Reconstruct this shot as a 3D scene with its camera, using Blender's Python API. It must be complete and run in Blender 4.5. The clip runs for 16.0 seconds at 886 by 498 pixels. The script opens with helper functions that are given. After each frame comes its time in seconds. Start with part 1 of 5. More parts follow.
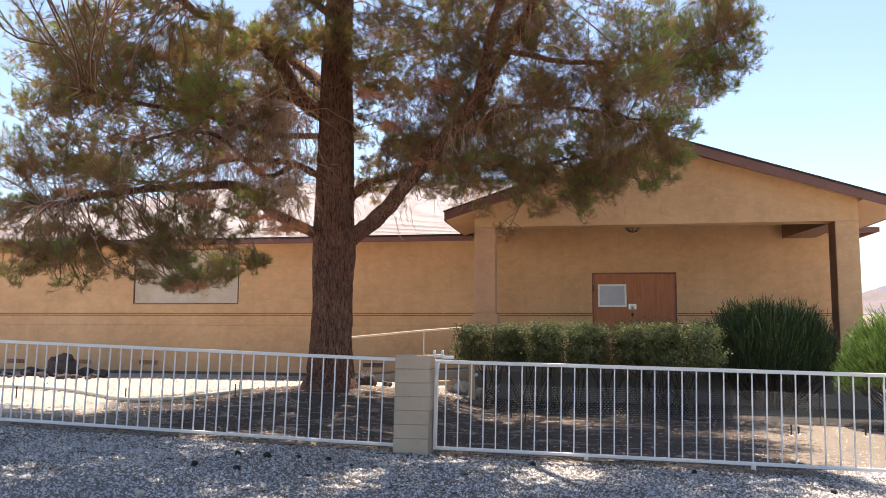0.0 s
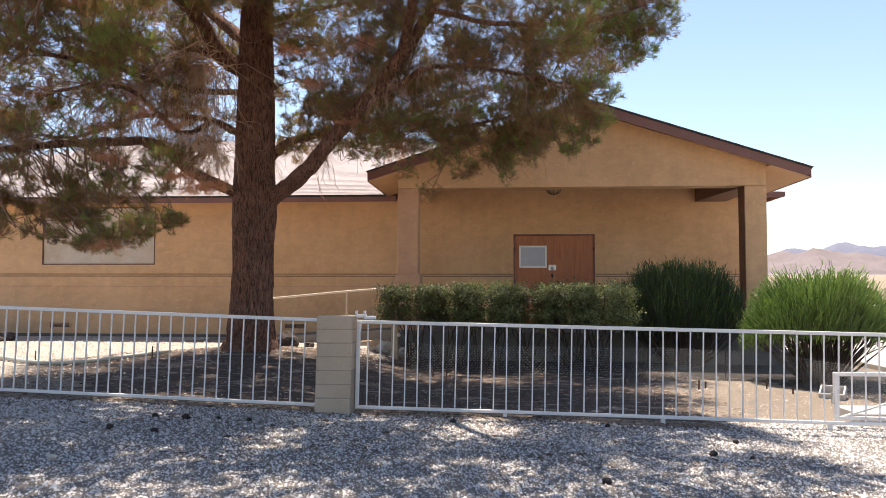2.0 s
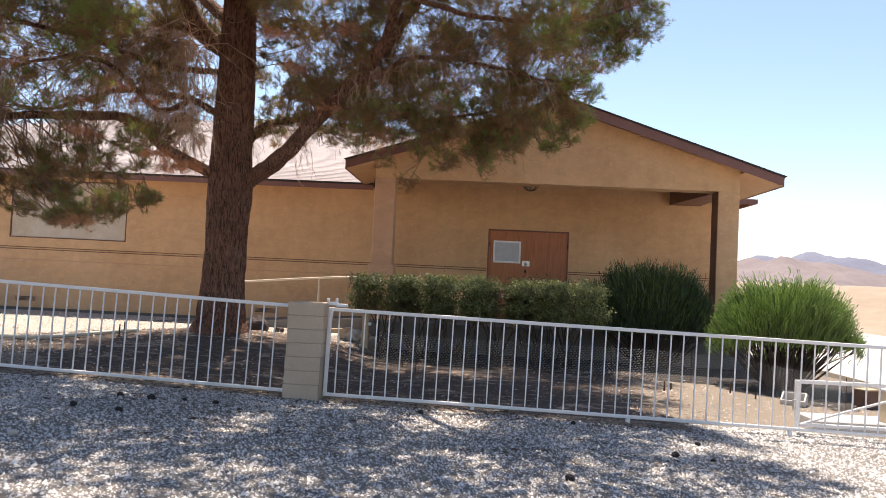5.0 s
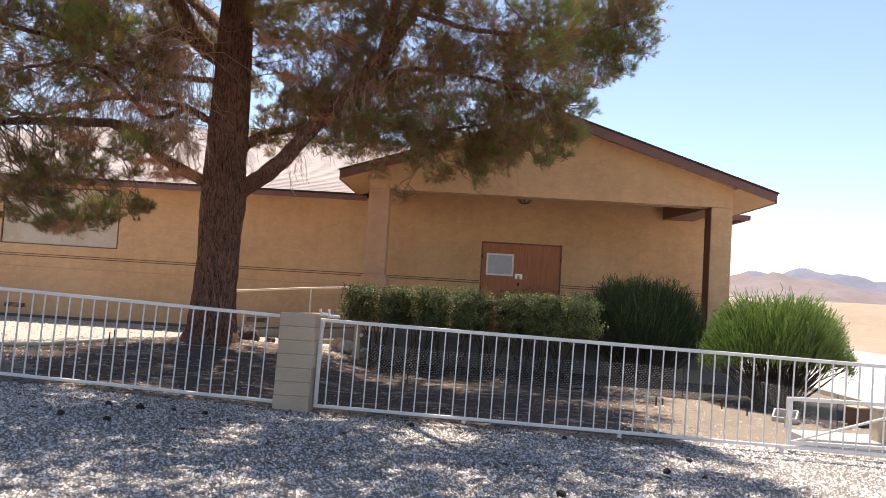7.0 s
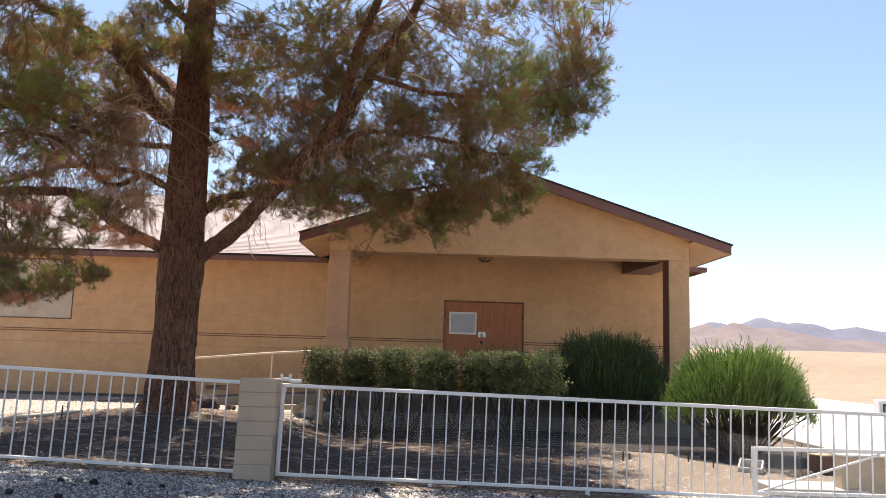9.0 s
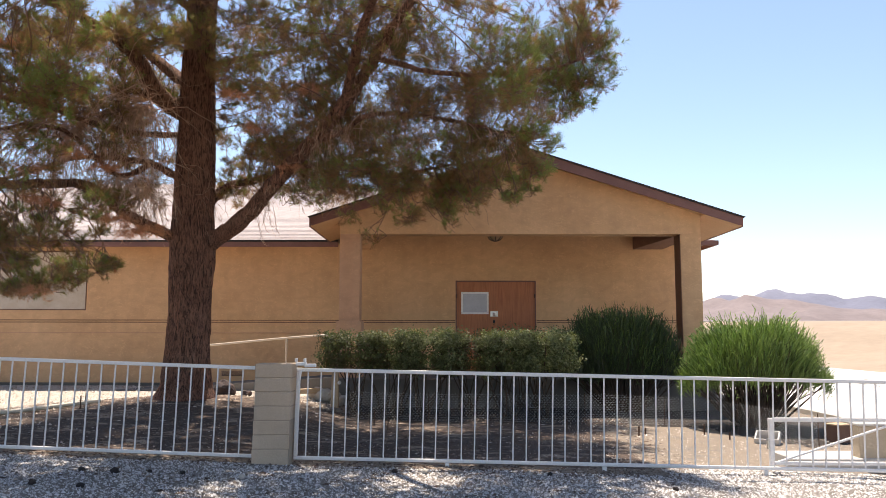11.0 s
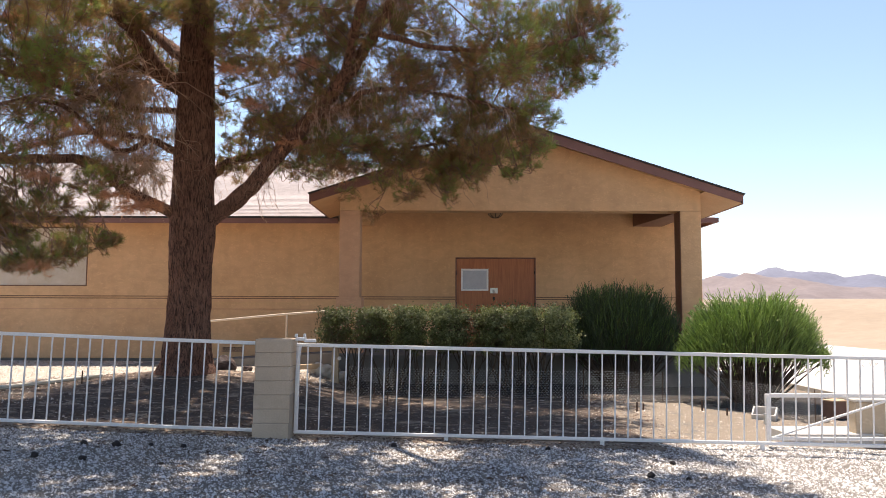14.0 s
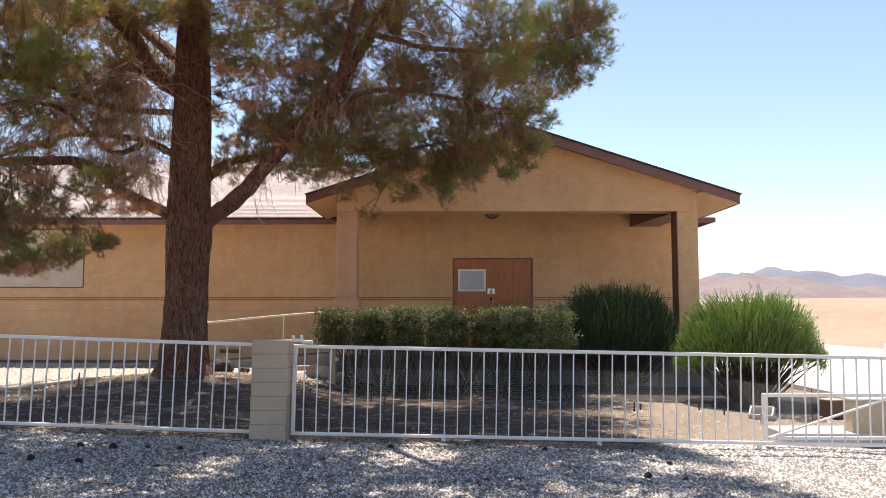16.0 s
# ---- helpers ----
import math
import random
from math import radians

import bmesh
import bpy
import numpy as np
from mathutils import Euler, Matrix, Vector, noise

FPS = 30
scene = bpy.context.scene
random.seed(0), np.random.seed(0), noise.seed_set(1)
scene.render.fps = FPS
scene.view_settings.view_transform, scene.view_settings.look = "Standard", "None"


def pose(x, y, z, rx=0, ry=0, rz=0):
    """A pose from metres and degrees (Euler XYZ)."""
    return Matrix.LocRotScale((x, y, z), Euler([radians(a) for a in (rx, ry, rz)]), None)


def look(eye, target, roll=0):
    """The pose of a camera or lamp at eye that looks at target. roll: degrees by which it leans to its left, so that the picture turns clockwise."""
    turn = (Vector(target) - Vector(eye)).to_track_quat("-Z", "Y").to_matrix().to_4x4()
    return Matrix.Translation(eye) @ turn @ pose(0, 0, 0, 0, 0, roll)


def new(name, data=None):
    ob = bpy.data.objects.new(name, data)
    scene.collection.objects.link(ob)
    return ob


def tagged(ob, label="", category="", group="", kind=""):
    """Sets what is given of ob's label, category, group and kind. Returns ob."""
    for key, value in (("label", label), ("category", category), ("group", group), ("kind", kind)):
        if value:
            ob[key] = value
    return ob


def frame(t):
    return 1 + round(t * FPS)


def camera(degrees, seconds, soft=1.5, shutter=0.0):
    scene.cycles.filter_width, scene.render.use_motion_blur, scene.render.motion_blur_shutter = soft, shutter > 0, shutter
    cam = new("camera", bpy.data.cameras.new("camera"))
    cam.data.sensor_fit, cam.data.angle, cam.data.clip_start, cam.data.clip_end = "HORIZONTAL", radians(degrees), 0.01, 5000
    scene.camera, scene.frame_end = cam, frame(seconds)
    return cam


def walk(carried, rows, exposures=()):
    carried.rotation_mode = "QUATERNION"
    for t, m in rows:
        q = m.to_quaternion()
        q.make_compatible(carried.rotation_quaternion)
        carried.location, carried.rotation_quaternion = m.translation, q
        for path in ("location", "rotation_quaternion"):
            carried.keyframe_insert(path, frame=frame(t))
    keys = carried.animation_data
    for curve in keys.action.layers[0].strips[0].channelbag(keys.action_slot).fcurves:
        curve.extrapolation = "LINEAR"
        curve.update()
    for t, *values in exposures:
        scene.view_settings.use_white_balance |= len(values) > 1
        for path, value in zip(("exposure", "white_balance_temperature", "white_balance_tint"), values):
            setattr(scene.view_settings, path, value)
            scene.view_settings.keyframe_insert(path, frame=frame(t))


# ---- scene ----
# ---------------------------------------------------------------- camera
cam = camera(58.3, 16.0, soft=0.7)
PATH = [
    (0, (-0.002, -0.018, 1.383), (-0.353, 1.941, 1.58), 0.2),
    (0.5, (0.004, 0.011, 1.377), (-0.363, 1.972, 1.519), 0.0),
    (1, (0.006, 0.006, 1.379), (-0.27, 1.984, 1.489), -0.1),
    (1.5, (0.032, -0.002, 1.369), (-0.181, 1.984, 1.467), -0.1),
    (2, (0.015, -0.031, 1.376), (-0.147, 1.96, 1.476), 0.1),
    (2.5, (0.033, -0.029, 1.382), (-0.074, 1.966, 1.475), -0.1),
    (3, (0.019, -0.047, 1.377), (-0.082, 1.949, 1.454), -0.1),
    (3.5, (0.021, -0.043, 1.382), (-0.08, 1.953, 1.455), 0.0),
    (6, (-0.006, -0.041, 1.384), (-0.1, 1.955, 1.471), 4.0),
    (6.5, (0.005, -0.034, 1.389), (-0.076, 1.962, 1.479), 3.4),
    (7, (-0.003, -0.021, 1.394), (-0.083, 1.974, 1.503), 3.5),
    (7.5, (0.015, -0.005, 1.396), (-0.07, 1.983, 1.595), 5.2),
    (8, (0.009, -0.008, 1.389), (-0.02, 1.977, 1.635), 4.6),
    (8.5, (0.012, -0.017, 1.391), (0.016, 1.966, 1.653), 4.2),
    (9, (0.015, -0.025, 1.39), (0.023, 1.958, 1.653), 1.7),
    (9.5, (0.032, -0.019, 1.387), (0.031, 1.968, 1.621), 0.0),
    (9.7, (0.025, -0.024, 1.39), (0.022, 1.964, 1.605), -0.1),
    (12, (0.004, 0.002, 1.39), (-0.024, 1.99, 1.604), 0.1),
    (12.5, (0.022, -0.031, 1.381), (-0.015, 1.958, 1.59), -0.3),
    (13, (0.023, -0.031, 1.372), (-0.015, 1.96, 1.555), -0.0),
    (13.5, (0.023, -0.013, 1.37), (0.002, 1.981, 1.527), 0.1),
    (14, (0.018, -0.015, 1.373), (0.001, 1.979, 1.531), 0.2),
    (14.5, (0.026, -0.006, 1.375), (0.008, 1.988, 1.533), -0.1),
    (15, (0.023, -0.012, 1.38), (0.004, 1.982, 1.537), -0.0),
    (15.5, (0.03, -0.012, 1.379), (0.021, 1.982, 1.537), -0.0),
    (16, (0.029, -0.015, 1.378), (0.018, 1.978, 1.537), 0.0),
]
walk(cam, [(t, look(e, g, r)) for t, e, g, r in PATH], exposures=[(0.0, 0.97, 7150, 15.0), (1.0, 0.89, 7150, 15.0), (3.0, 0.75, 7150, 15.0), (16.0, 0.75, 7150, 15.0)])

# ---------------------------------------------------------------- light
SUN_ELEV, SUN_AZ = 69.0, 12.0      # degrees; azimuth counted from behind the house towards the left

world = bpy.data.worlds.new("world")
scene.world = world
world.use_nodes = True
wn = world.node_tree.nodes
sky = wn.new("ShaderNodeTexSky")
sky.sky_type = "NISHITA"
sky.sun_disc = False
sky.sun_elevation = radians(SUN_ELEV)
sky.sun_rotation = radians(-SUN_AZ)
sky.air_density, sky.dust_density, sky.ozone_density = 1.0, 0.35, 2.5
wn["Background"].inputs["Strength"].default_value = 0.13
world.node_tree.links.new(sky.outputs[0], wn["Background"].inputs["Color"])

sun_data = bpy.data.lights.new("sun", "SUN")
sun_data.energy, sun_data.angle, sun_data.color = 5.0, radians(0.53), (1.0, 0.95, 0.87)
sun = new("sun", sun_data)
se, sa = radians(SUN_ELEV), radians(SUN_AZ)
sun_from = Vector((-math.sin(sa) * math.cos(se), math.cos(sa) * math.cos(se), math.sin(se)))
sun.matrix_world = look(sun_from * 60, (0, 0, 0))

# ---------------------------------------------------------------- materials


def nodes_of(name, rough=0.8, metal=0.0):
    m = bpy.data.materials.new(name)
    m.use_nodes = True
    b = m.node_tree.nodes["Principled BSDF"]
    b.inputs["Roughness"].default_value, b.inputs["Metallic"].default_value = rough, metal
    return m, m.node_tree, b


def coords(t, scale):
    co = t.nodes.new("ShaderNodeTexCoord")
    mp = t.nodes.new("ShaderNodeMapping")
    mp.inputs["Scale"].default_value = scale if isinstance(scale, tuple) else (scale,) * 3
    t.links.new(co.outputs["Object"], mp.inputs["Vector"])
    return mp.outputs["Vector"]


def noise_tex(t, scale, detail=4.0, rough=0.6, vec=None, warp=0.0):
    n = t.nodes.new("ShaderNodeTexNoise")
    n.inputs["Scale"].default_value = scale
    n.inputs["Detail"].default_value = detail
    n.inputs["Roughness"].default_value = rough
    n.inputs["Distortion"].default_value = warp
    t.links.new(vec if vec is not None else coords(t, 1.0), n.inputs["Vector"])
    return n.outputs["Fac"]


def ramp(t, fac, stops):
    r = t.nodes.new("ShaderNodeValToRGB")
    e = r.color_ramp.elements
    while len(e) < len(stops):
        e.new(0.5)
    for el, (p, c) in zip(e, stops):
        el.position, el.color = p, (*c, 1.0) if not isinstance(c, (int, float)) else (c, c, c, 1.0)
    t.links.new(fac, r.inputs["Fac"])
    return r.outputs["Color"]


def mix(t, fac, a, b, how="MIX"):
    n = t.nodes.new("ShaderNodeMix")
    n.data_type, n.blend_type = "RGBA", how
    for sock, v in ((n.inputs[0], fac), (n.inputs[6], a), (n.inputs[7], b)):
        if isinstance(v, (int, float)):
            sock.default_value = v if sock == n.inputs[0] else (v, v, v, 1)
        elif isinstance(v, tuple):
            sock.default_value = (*v, 1.0)
        else:
            t.links.new(v, sock)
    return n.outputs[2]


def bump(t, b, height, strength, dist):
    n = t.nodes.new("ShaderNodeBump")
    n.inputs["Strength"].default_value, n.inputs["Distance"].default_value = strength, dist
    t.links.new(height, n.inputs["Height"])
    t.links.new(n.outputs["Normal"], b.inputs["Normal"])


def island(t):
    return t.nodes.new("ShaderNodeNewGeometry").outputs["Random Per Island"]


def tone_attr(t, name="tone"):
    n = t.nodes.new("ShaderNodeAttribute")
    n.attribute_name = name
    return n.outputs["Fac"]


def mottled(name, dark, light, scale=1.5, fine=40.0, rough=0.85, relief=0.004, strength=0.6, metal=0.0, grime=0.0):
    """A surface with broad stains and a fine grain."""
    m, t, b = nodes_of(name, rough, metal)
    broad = noise_tex(t, scale, 5.0, 0.65)
    grain = noise_tex(t, fine, 3.0, 0.7)
    col = ramp(t, broad, [(0.3, dark), (0.7, light)])
    col = mix(t, 0.35, col, ramp(t, grain, [(0.3, 0.55), (0.7, 1.0)]), "MULTIPLY")
    if grime:
        spots = noise_tex(t, scale * 4.3, 6.0, 0.75)
        col = mix(t, ramp(t, spots, [(0.58, 0.0), (0.72, grime)]), col, tuple(c * 0.45 for c in dark))
    t.links.new(col, b.inputs["Base Color"])
    bump(t, b, grain, strength, relief)
    return m


def stucco_material(name, dark, light):
    """Trowelled stucco: broad uneven colour, hand-sized skip-trowel patches, faint run marks and a fine grain."""
    m, t, b = nodes_of(name, 0.93)
    broad = noise_tex(t, 0.55, 4.0, 0.6)
    patch = noise_tex(t, 1.0, 4.0, 0.6, coords(t, (3.2, 3.2, 5.0)), 0.9)
    trowel = noise_tex(t, 1.0, 3.0, 0.55, coords(t, (11.0, 11.0, 17.0)), 1.4)
    grain = noise_tex(t, 150.0, 2.0, 0.6)
    streak = noise_tex(t, 1.0, 4.0, 0.7, coords(t, (2.6, 2.6, 0.30)))
    col = ramp(t, broad, [(0.3, dark), (0.72, light)])
    col = mix(t, 0.5, col, ramp(t, patch, [(0.32, 0.74), (0.66, 1.0)]), "MULTIPLY")
    col = mix(t, ramp(t, trowel, [(0.56, 0.0), (0.70, 0.30)]), col, tuple(min(0.9, c * 1.22) for c in light))
    col = mix(t, 0.3, col, ramp(t, streak, [(0.4, 0.80), (0.6, 1.0)]), "MULTIPLY")
    t.links.new(col, b.inputs["Base Color"])
    bump(t, b, mix(t, 0.25, trowel, grain), 0.7, 0.010)
    return m


STUCCO = stucco_material("tan_stucco", (0.61, 0.365, 0.195), (0.745, 0.47, 0.265))
STUCCO_PIER = stucco_material("greyed_tan_stucco", (0.56, 0.32, 0.20), (0.65, 0.385, 0.245))
STUCCO_WALL = stucco_material("yard_wall_stucco", (0.48, 0.385, 0.28), (0.57, 0.465, 0.345))
BEAM_BROWN = mottled("brown_beam_paint", (0.16, 0.075, 0.045), (0.22, 0.11, 0.07), 2.0, 60.0, 0.7, 0.002)
FASCIA = mottled("brown_paint", (0.19, 0.085, 0.07), (0.25, 0.115, 0.095), 2.0, 60.0, 0.6, 0.002)
SOFFIT = mottled("soffit_paint", (0.60, 0.36, 0.19), (0.68, 0.43, 0.24), 2.0, 60.0, 0.8, 0.002)
SHINGLE = mottled("pale_shingle", (0.46, 0.385, 0.355), (0.60, 0.52, 0.485), 4.5, 26.0, 0.95, 0.012)
WHITE = mottled("white_gate_paint", (0.83, 0.79, 0.76), (0.90, 0.87, 0.84), 2.5, 90.0, 0.45, 0.001, 0.3, grime=0.35)
CREAM = mottled("cream_rail_paint", (0.62, 0.50, 0.38), (0.70, 0.58, 0.45), 3.0, 80.0, 0.5, 0.001)
BLOCK = mottled("slump_block", (0.50, 0.385, 0.28), (0.60, 0.465, 0.345), 3.0, 70.0, 0.92, 0.006, 0.8)
MORTAR = mottled("mortar", (0.33, 0.26, 0.20), (0.40, 0.32, 0.25), 5.0, 90.0, 0.95, 0.004)
CONCRETE = mottled("pale_concrete", (0.52, 0.49, 0.45), (0.62, 0.59, 0.55), 0.6, 50.0, 0.9, 0.003, 0.4, grime=0.2)
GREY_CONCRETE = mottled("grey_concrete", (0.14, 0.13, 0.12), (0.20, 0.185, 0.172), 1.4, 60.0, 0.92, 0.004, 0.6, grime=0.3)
PAPER = mottled("notice_paper", (0.44, 0.46, 0.52), (0.52, 0.54, 0.60), 5.0, 60.0, 0.35, 0.0005, 0.2)
WHITE_FRAME = mottled("white_board_frame", (0.84, 0.83, 0.82), (0.90, 0.89, 0.88), 4.0, 80.0, 0.4, 0.0005, 0.2)
STEEL = mottled("dull_steel", (0.52, 0.52, 0.50), (0.66, 0.66, 0.63), 8.0, 120.0, 0.35, 0.0005, 0.2, metal=0.9)
DARK_METAL = mottled("dark_metal", (0.03, 0.028, 0.026), (0.06, 0.05, 0.045), 6.0, 90.0, 0.5, 0.001, 0.3, metal=0.6)
RUST = mottled("rusty_steel", (0.07, 0.04, 0.028), (0.14, 0.075, 0.045), 12.0, 120.0, 0.85, 0.002)
WIRE = mottled("galvanised_wire", (0.50, 0.50, 0.48), (0.62, 0.62, 0.60), 9.0, 90.0, 0.4, 0.0003, 0.2, metal=0.7)
LAVA = mottled("lava_rock", (0.045, 0.035, 0.035), (0.12, 0.085, 0.075), 4.0, 35.0, 0.95, 0.02, 0.9)
PALE_STONE = mottled("pale_stone", (0.42, 0.37, 0.31), (0.60, 0.54, 0.46), 4.0, 40.0, 0.9, 0.01, 0.8)
RED_BRICK = mottled("red_clay", (0.17, 0.095, 0.068), (0.25, 0.145, 0.105), 5.0, 60.0, 0.9, 0.005)
LUMBER = mottled("weathered_lumber", (0.42, 0.30, 0.19), (0.58, 0.43, 0.28), 3.0, 50.0, 0.85, 0.004)
HOSE = mottled("pale_hose", (0.50, 0.46, 0.38), (0.60, 0.56, 0.47), 5.0, 60.0, 0.6, 0.001)
BOARD = mottled("painted_window_board", (0.50, 0.39, 0.27), (0.68, 0.60, 0.52), 1.3, 30.0, 0.6, 0.002, 0.3)


def wood_door_material():
    m, t, b = nodes_of("brown_wood_door", 0.5)
    g = noise_tex(t, 1.0, 5.0, 0.6, coords(t, (22.0, 22.0, 1.6)), 1.2)
    broad = noise_tex(t, 1.8, 4.0, 0.6)
    col = ramp(t, g, [(0.3, (0.36, 0.115, 0.043)), (0.7, (0.52, 0.19, 0.075))])
    col = mix(t, 0.4, col, ramp(t, broad, [(0.3, 0.7), (0.7, 1.0)]), "MULTIPLY")
    t.links.new(col, b.inputs["Base Color"])
    bump(t, b, g, 0.3, 0.002)
    return m


DOOR_WOOD = wood_door_material()


def bark_material():
    m, t, b = nodes_of("pine_bark", 0.95)
    furrow = noise_tex(t, 1.0, 6.0, 0.72, coords(t, (34.0, 34.0, 6.0)), 1.3)
    fine = noise_tex(t, 1.0, 5.0, 0.7, coords(t, (60.0, 60.0, 26.0)))
    broad = noise_tex(t, 1.4, 4.0, 0.6)
    col = ramp(t, broad, [(0.3, (0.36, 0.165, 0.11)), (0.7, (0.50, 0.26, 0.18))])
    col = mix(t, 0.9, col, ramp(t, furrow, [(0.40, 0.13), (0.55, 1.0)]), "MULTIPLY")
    col = mix(t, 0.5, col, ramp(t, fine, [(0.3, 0.5), (0.7, 1.0)]), "MULTIPLY")
    t.links.new(col, b.inputs["Base Color"])
    bump(t, b, mix(t, 0.3, ramp(t, furrow, [(0.36, 0.0), (0.6, 1.0)]), fine), 1.0, 0.04)
    return m


BARK = bark_material()
TWIG = mottled("dry_twig", (0.19, 0.105, 0.075), (0.32, 0.20, 0.15), 3.0, 60.0, 0.95, 0.002)

# brown shrub wood with the shade under the leaves put into its colour
SHADED_STEM = mottled("shaded_shrub_wood", (0.055, 0.038, 0.028), (0.12, 0.085, 0.06), 4.0, 60.0, 0.95, 0.002)
BLEACHED = mottled("bleached_wood", (0.52, 0.42, 0.34), (0.72, 0.62, 0.53), 5.0, 60.0, 0.9, 0.002)
DEAD_TWIG = mottled("bleached_twig", (0.50, 0.30, 0.20), (0.70, 0.49, 0.36), 3.0, 60.0, 0.95, 0.002)


def leaf_material(name, stops, through_light, rough=0.55, spread=0.35):
    """Foliage coloured by a tone given to each spray, with some change from leaf to leaf, and light let through."""
    m, t, b = nodes_of(name, rough)
    tone = t.nodes.new("ShaderNodeMath")
    tone.operation = "MULTIPLY_ADD"
    t.links.new(island(t), tone.inputs[0])
    tone.inputs[1].default_value = spread
    t.links.new(tone_attr(t), tone.inputs[2])
    col = ramp(t, tone.outputs[0], stops)
    t.links.new(col, b.inputs["Base Color"])
    tr = t.nodes.new("ShaderNodeBsdfTranslucent")
    t.links.new(mix(t, 1.0, col, (0.95, 1.0, 0.65), "MULTIPLY"), tr.inputs["Color"])
    ms = t.nodes.new("ShaderNodeMixShader")
    ms.inputs[0].default_value = through_light
    t.links.new(b.outputs[0], ms.inputs[1])
    t.links.new(tr.outputs[0], ms.inputs[2])
    t.links.new(ms.outputs[0], t.nodes["Material Output"].inputs["Surface"])
    return m


DEAD_NEEDLE = leaf_material("dead_needles", [(0.0, (0.62, 0.27, 0.16)), (1.0, (0.74, 0.42, 0.28))], 0.4, 0.7, 0.9)
NEEDLE = leaf_material("pine_needles", [(0.0, (0.47, 0.22, 0.14)), (0.28, (0.38, 0.225, 0.135)), (0.46, (0.325, 0.23, 0.115)),
                                         (0.75, (0.255, 0.265, 0.09)), (1.0, (0.265, 0.325, 0.11))], 0.54)
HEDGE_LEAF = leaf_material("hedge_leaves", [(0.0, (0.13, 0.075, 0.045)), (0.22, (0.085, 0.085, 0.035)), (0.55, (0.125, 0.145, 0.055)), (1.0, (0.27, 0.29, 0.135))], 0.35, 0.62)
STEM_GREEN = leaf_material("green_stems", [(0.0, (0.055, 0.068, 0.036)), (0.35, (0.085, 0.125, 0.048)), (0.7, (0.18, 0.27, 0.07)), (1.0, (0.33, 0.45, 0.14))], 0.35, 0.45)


def ground_material():
    """Crushed pale stone in front, brown earth inside the fence, needle litter with painted tree shade under the tree,
    cream gravel by the house.
    """
    m, t, b = nodes_of("yard_ground", 0.97)
    grit = noise_tex(t, 55.0, 4.0, 0.75)
    speck = noise_tex(t, 22.0, 5.0, 0.8)
    broad = noise_tex(t, 0.7, 5.0, 0.65)
    edge = noise_tex(t, 3.0, 5.0, 0.7)
    road = ramp(t, grit, [(0.3, (0.08, 0.068, 0.058)), (0.6, (0.24, 0.215, 0.19)), (0.8, (0.48, 0.45, 0.42))])
    road = mix(t, 0.5, road, ramp(t, broad, [(0.35, (0.62, 0.55, 0.48)), (0.6, (1.0, 1.0, 1.0))]), "MULTIPLY")
    earth = ramp(t, speck, [(0.3, (0.185, 0.145, 0.108)), (0.62, (0.295, 0.235, 0.178)), (0.8, (0.48, 0.41, 0.34))])
    earth = mix(t, 0.4, earth, ramp(t, broad, [(0.3, 0.7), (0.7, 1.0)]), "MULTIPLY")
    # dark needle litter; its colour also carries the tree's shade
    litter_shade = ramp(t, speck, [(0.3, (0.034, 0.024, 0.019)), (0.58, (0.085, 0.058, 0.043)), (0.74, (0.30, 0.24, 0.18))])
    # pale patches painted as sun dapples on the shaded litter
    dapple = noise_tex(t, 1.0, 5.0, 0.7, coords(t, (1.5, 3.4, 1.0)), 0.6)
    litter_shade = mix(t, ramp(t, dapple, [(0.53, 0.0), (0.62, 0.85)]), litter_shade, (0.36, 0.275, 0.205))
    gravel = ramp(t, grit, [(0.25, (0.26, 0.21, 0.165)), (0.55, (0.45, 0.39, 0.325)), (0.8, (0.58, 0.52, 0.45))])
    desert = ramp(t, broad, [(0.3, (0.34, 0.25, 0.17)), (0.7, (0.46, 0.36, 0.26))])

    def ragged(attr):
        add = t.nodes.new("ShaderNodeMath")
        add.operation = "MULTIPLY_ADD"
        t.links.new(edge, add.inputs[0])
        add.inputs[1].default_value = 0.9
        t.links.new(tone_attr(t, attr), add.inputs[2])
        return ramp(t, add.outputs[0], [(0.88, 0.0), (1.0, 1.0)])

    col = mix(t, ragged("inside"), road, earth)
    col = mix(t, ragged("gravel"), col, gravel)
    col = mix(t, ragged("litter_shade"), col, litter_shade)
    # near-black bed soil: shade under the shrubs put into the colour
    bed_shade = ramp(t, speck, [(0.3, (0.018, 0.014, 0.012)), (0.65, (0.045, 0.033, 0.026)), (0.8, (0.16, 0.13, 0.10))])
    col = mix(t, ragged("bed"), col, bed_shade)
    col = mix(t, tone_attr(t, "far"), col, desert)
    t.links.new(col, b.inputs["Base Color"])
    bump(t, b, mix(t, 0.5, grit, speck), 0.9, 0.02)
    return m


GROUND = ground_material()


def stone_chip_material(name, stops):
    m, t, b = nodes_of(name, 0.95)
    t.links.new(ramp(t, island(t), stops), b.inputs["Base Color"])
    return m


CHIPS = stone_chip_material("crushed_stone", [(0.0, (0.14, 0.115, 0.095)), (0.25, (0.36, 0.335, 0.31)), (0.6, (0.58, 0.555, 0.53)), (1.0, (0.71, 0.685, 0.66))])
CREAM_CHIPS = stone_chip_material("cream_gravel", [(0.0, (0.24, 0.20, 0.155)), (0.5, (0.46, 0.40, 0.34)), (1.0, (0.62, 0.56, 0.49))])
LITTER_CHIPS = stone_chip_material("fallen_litter", [(0.0, (0.05, 0.03, 0.02)), (0.65, (0.11, 0.068, 0.05)), (0.88, (0.28, 0.20, 0.145)), (1.0, (0.56, 0.49, 0.41))])
CONE = mottled("dark_cone", (0.018, 0.014, 0.014), (0.05, 0.038, 0.034), 9.0, 60.0, 0.95, 0.01, 0.9)
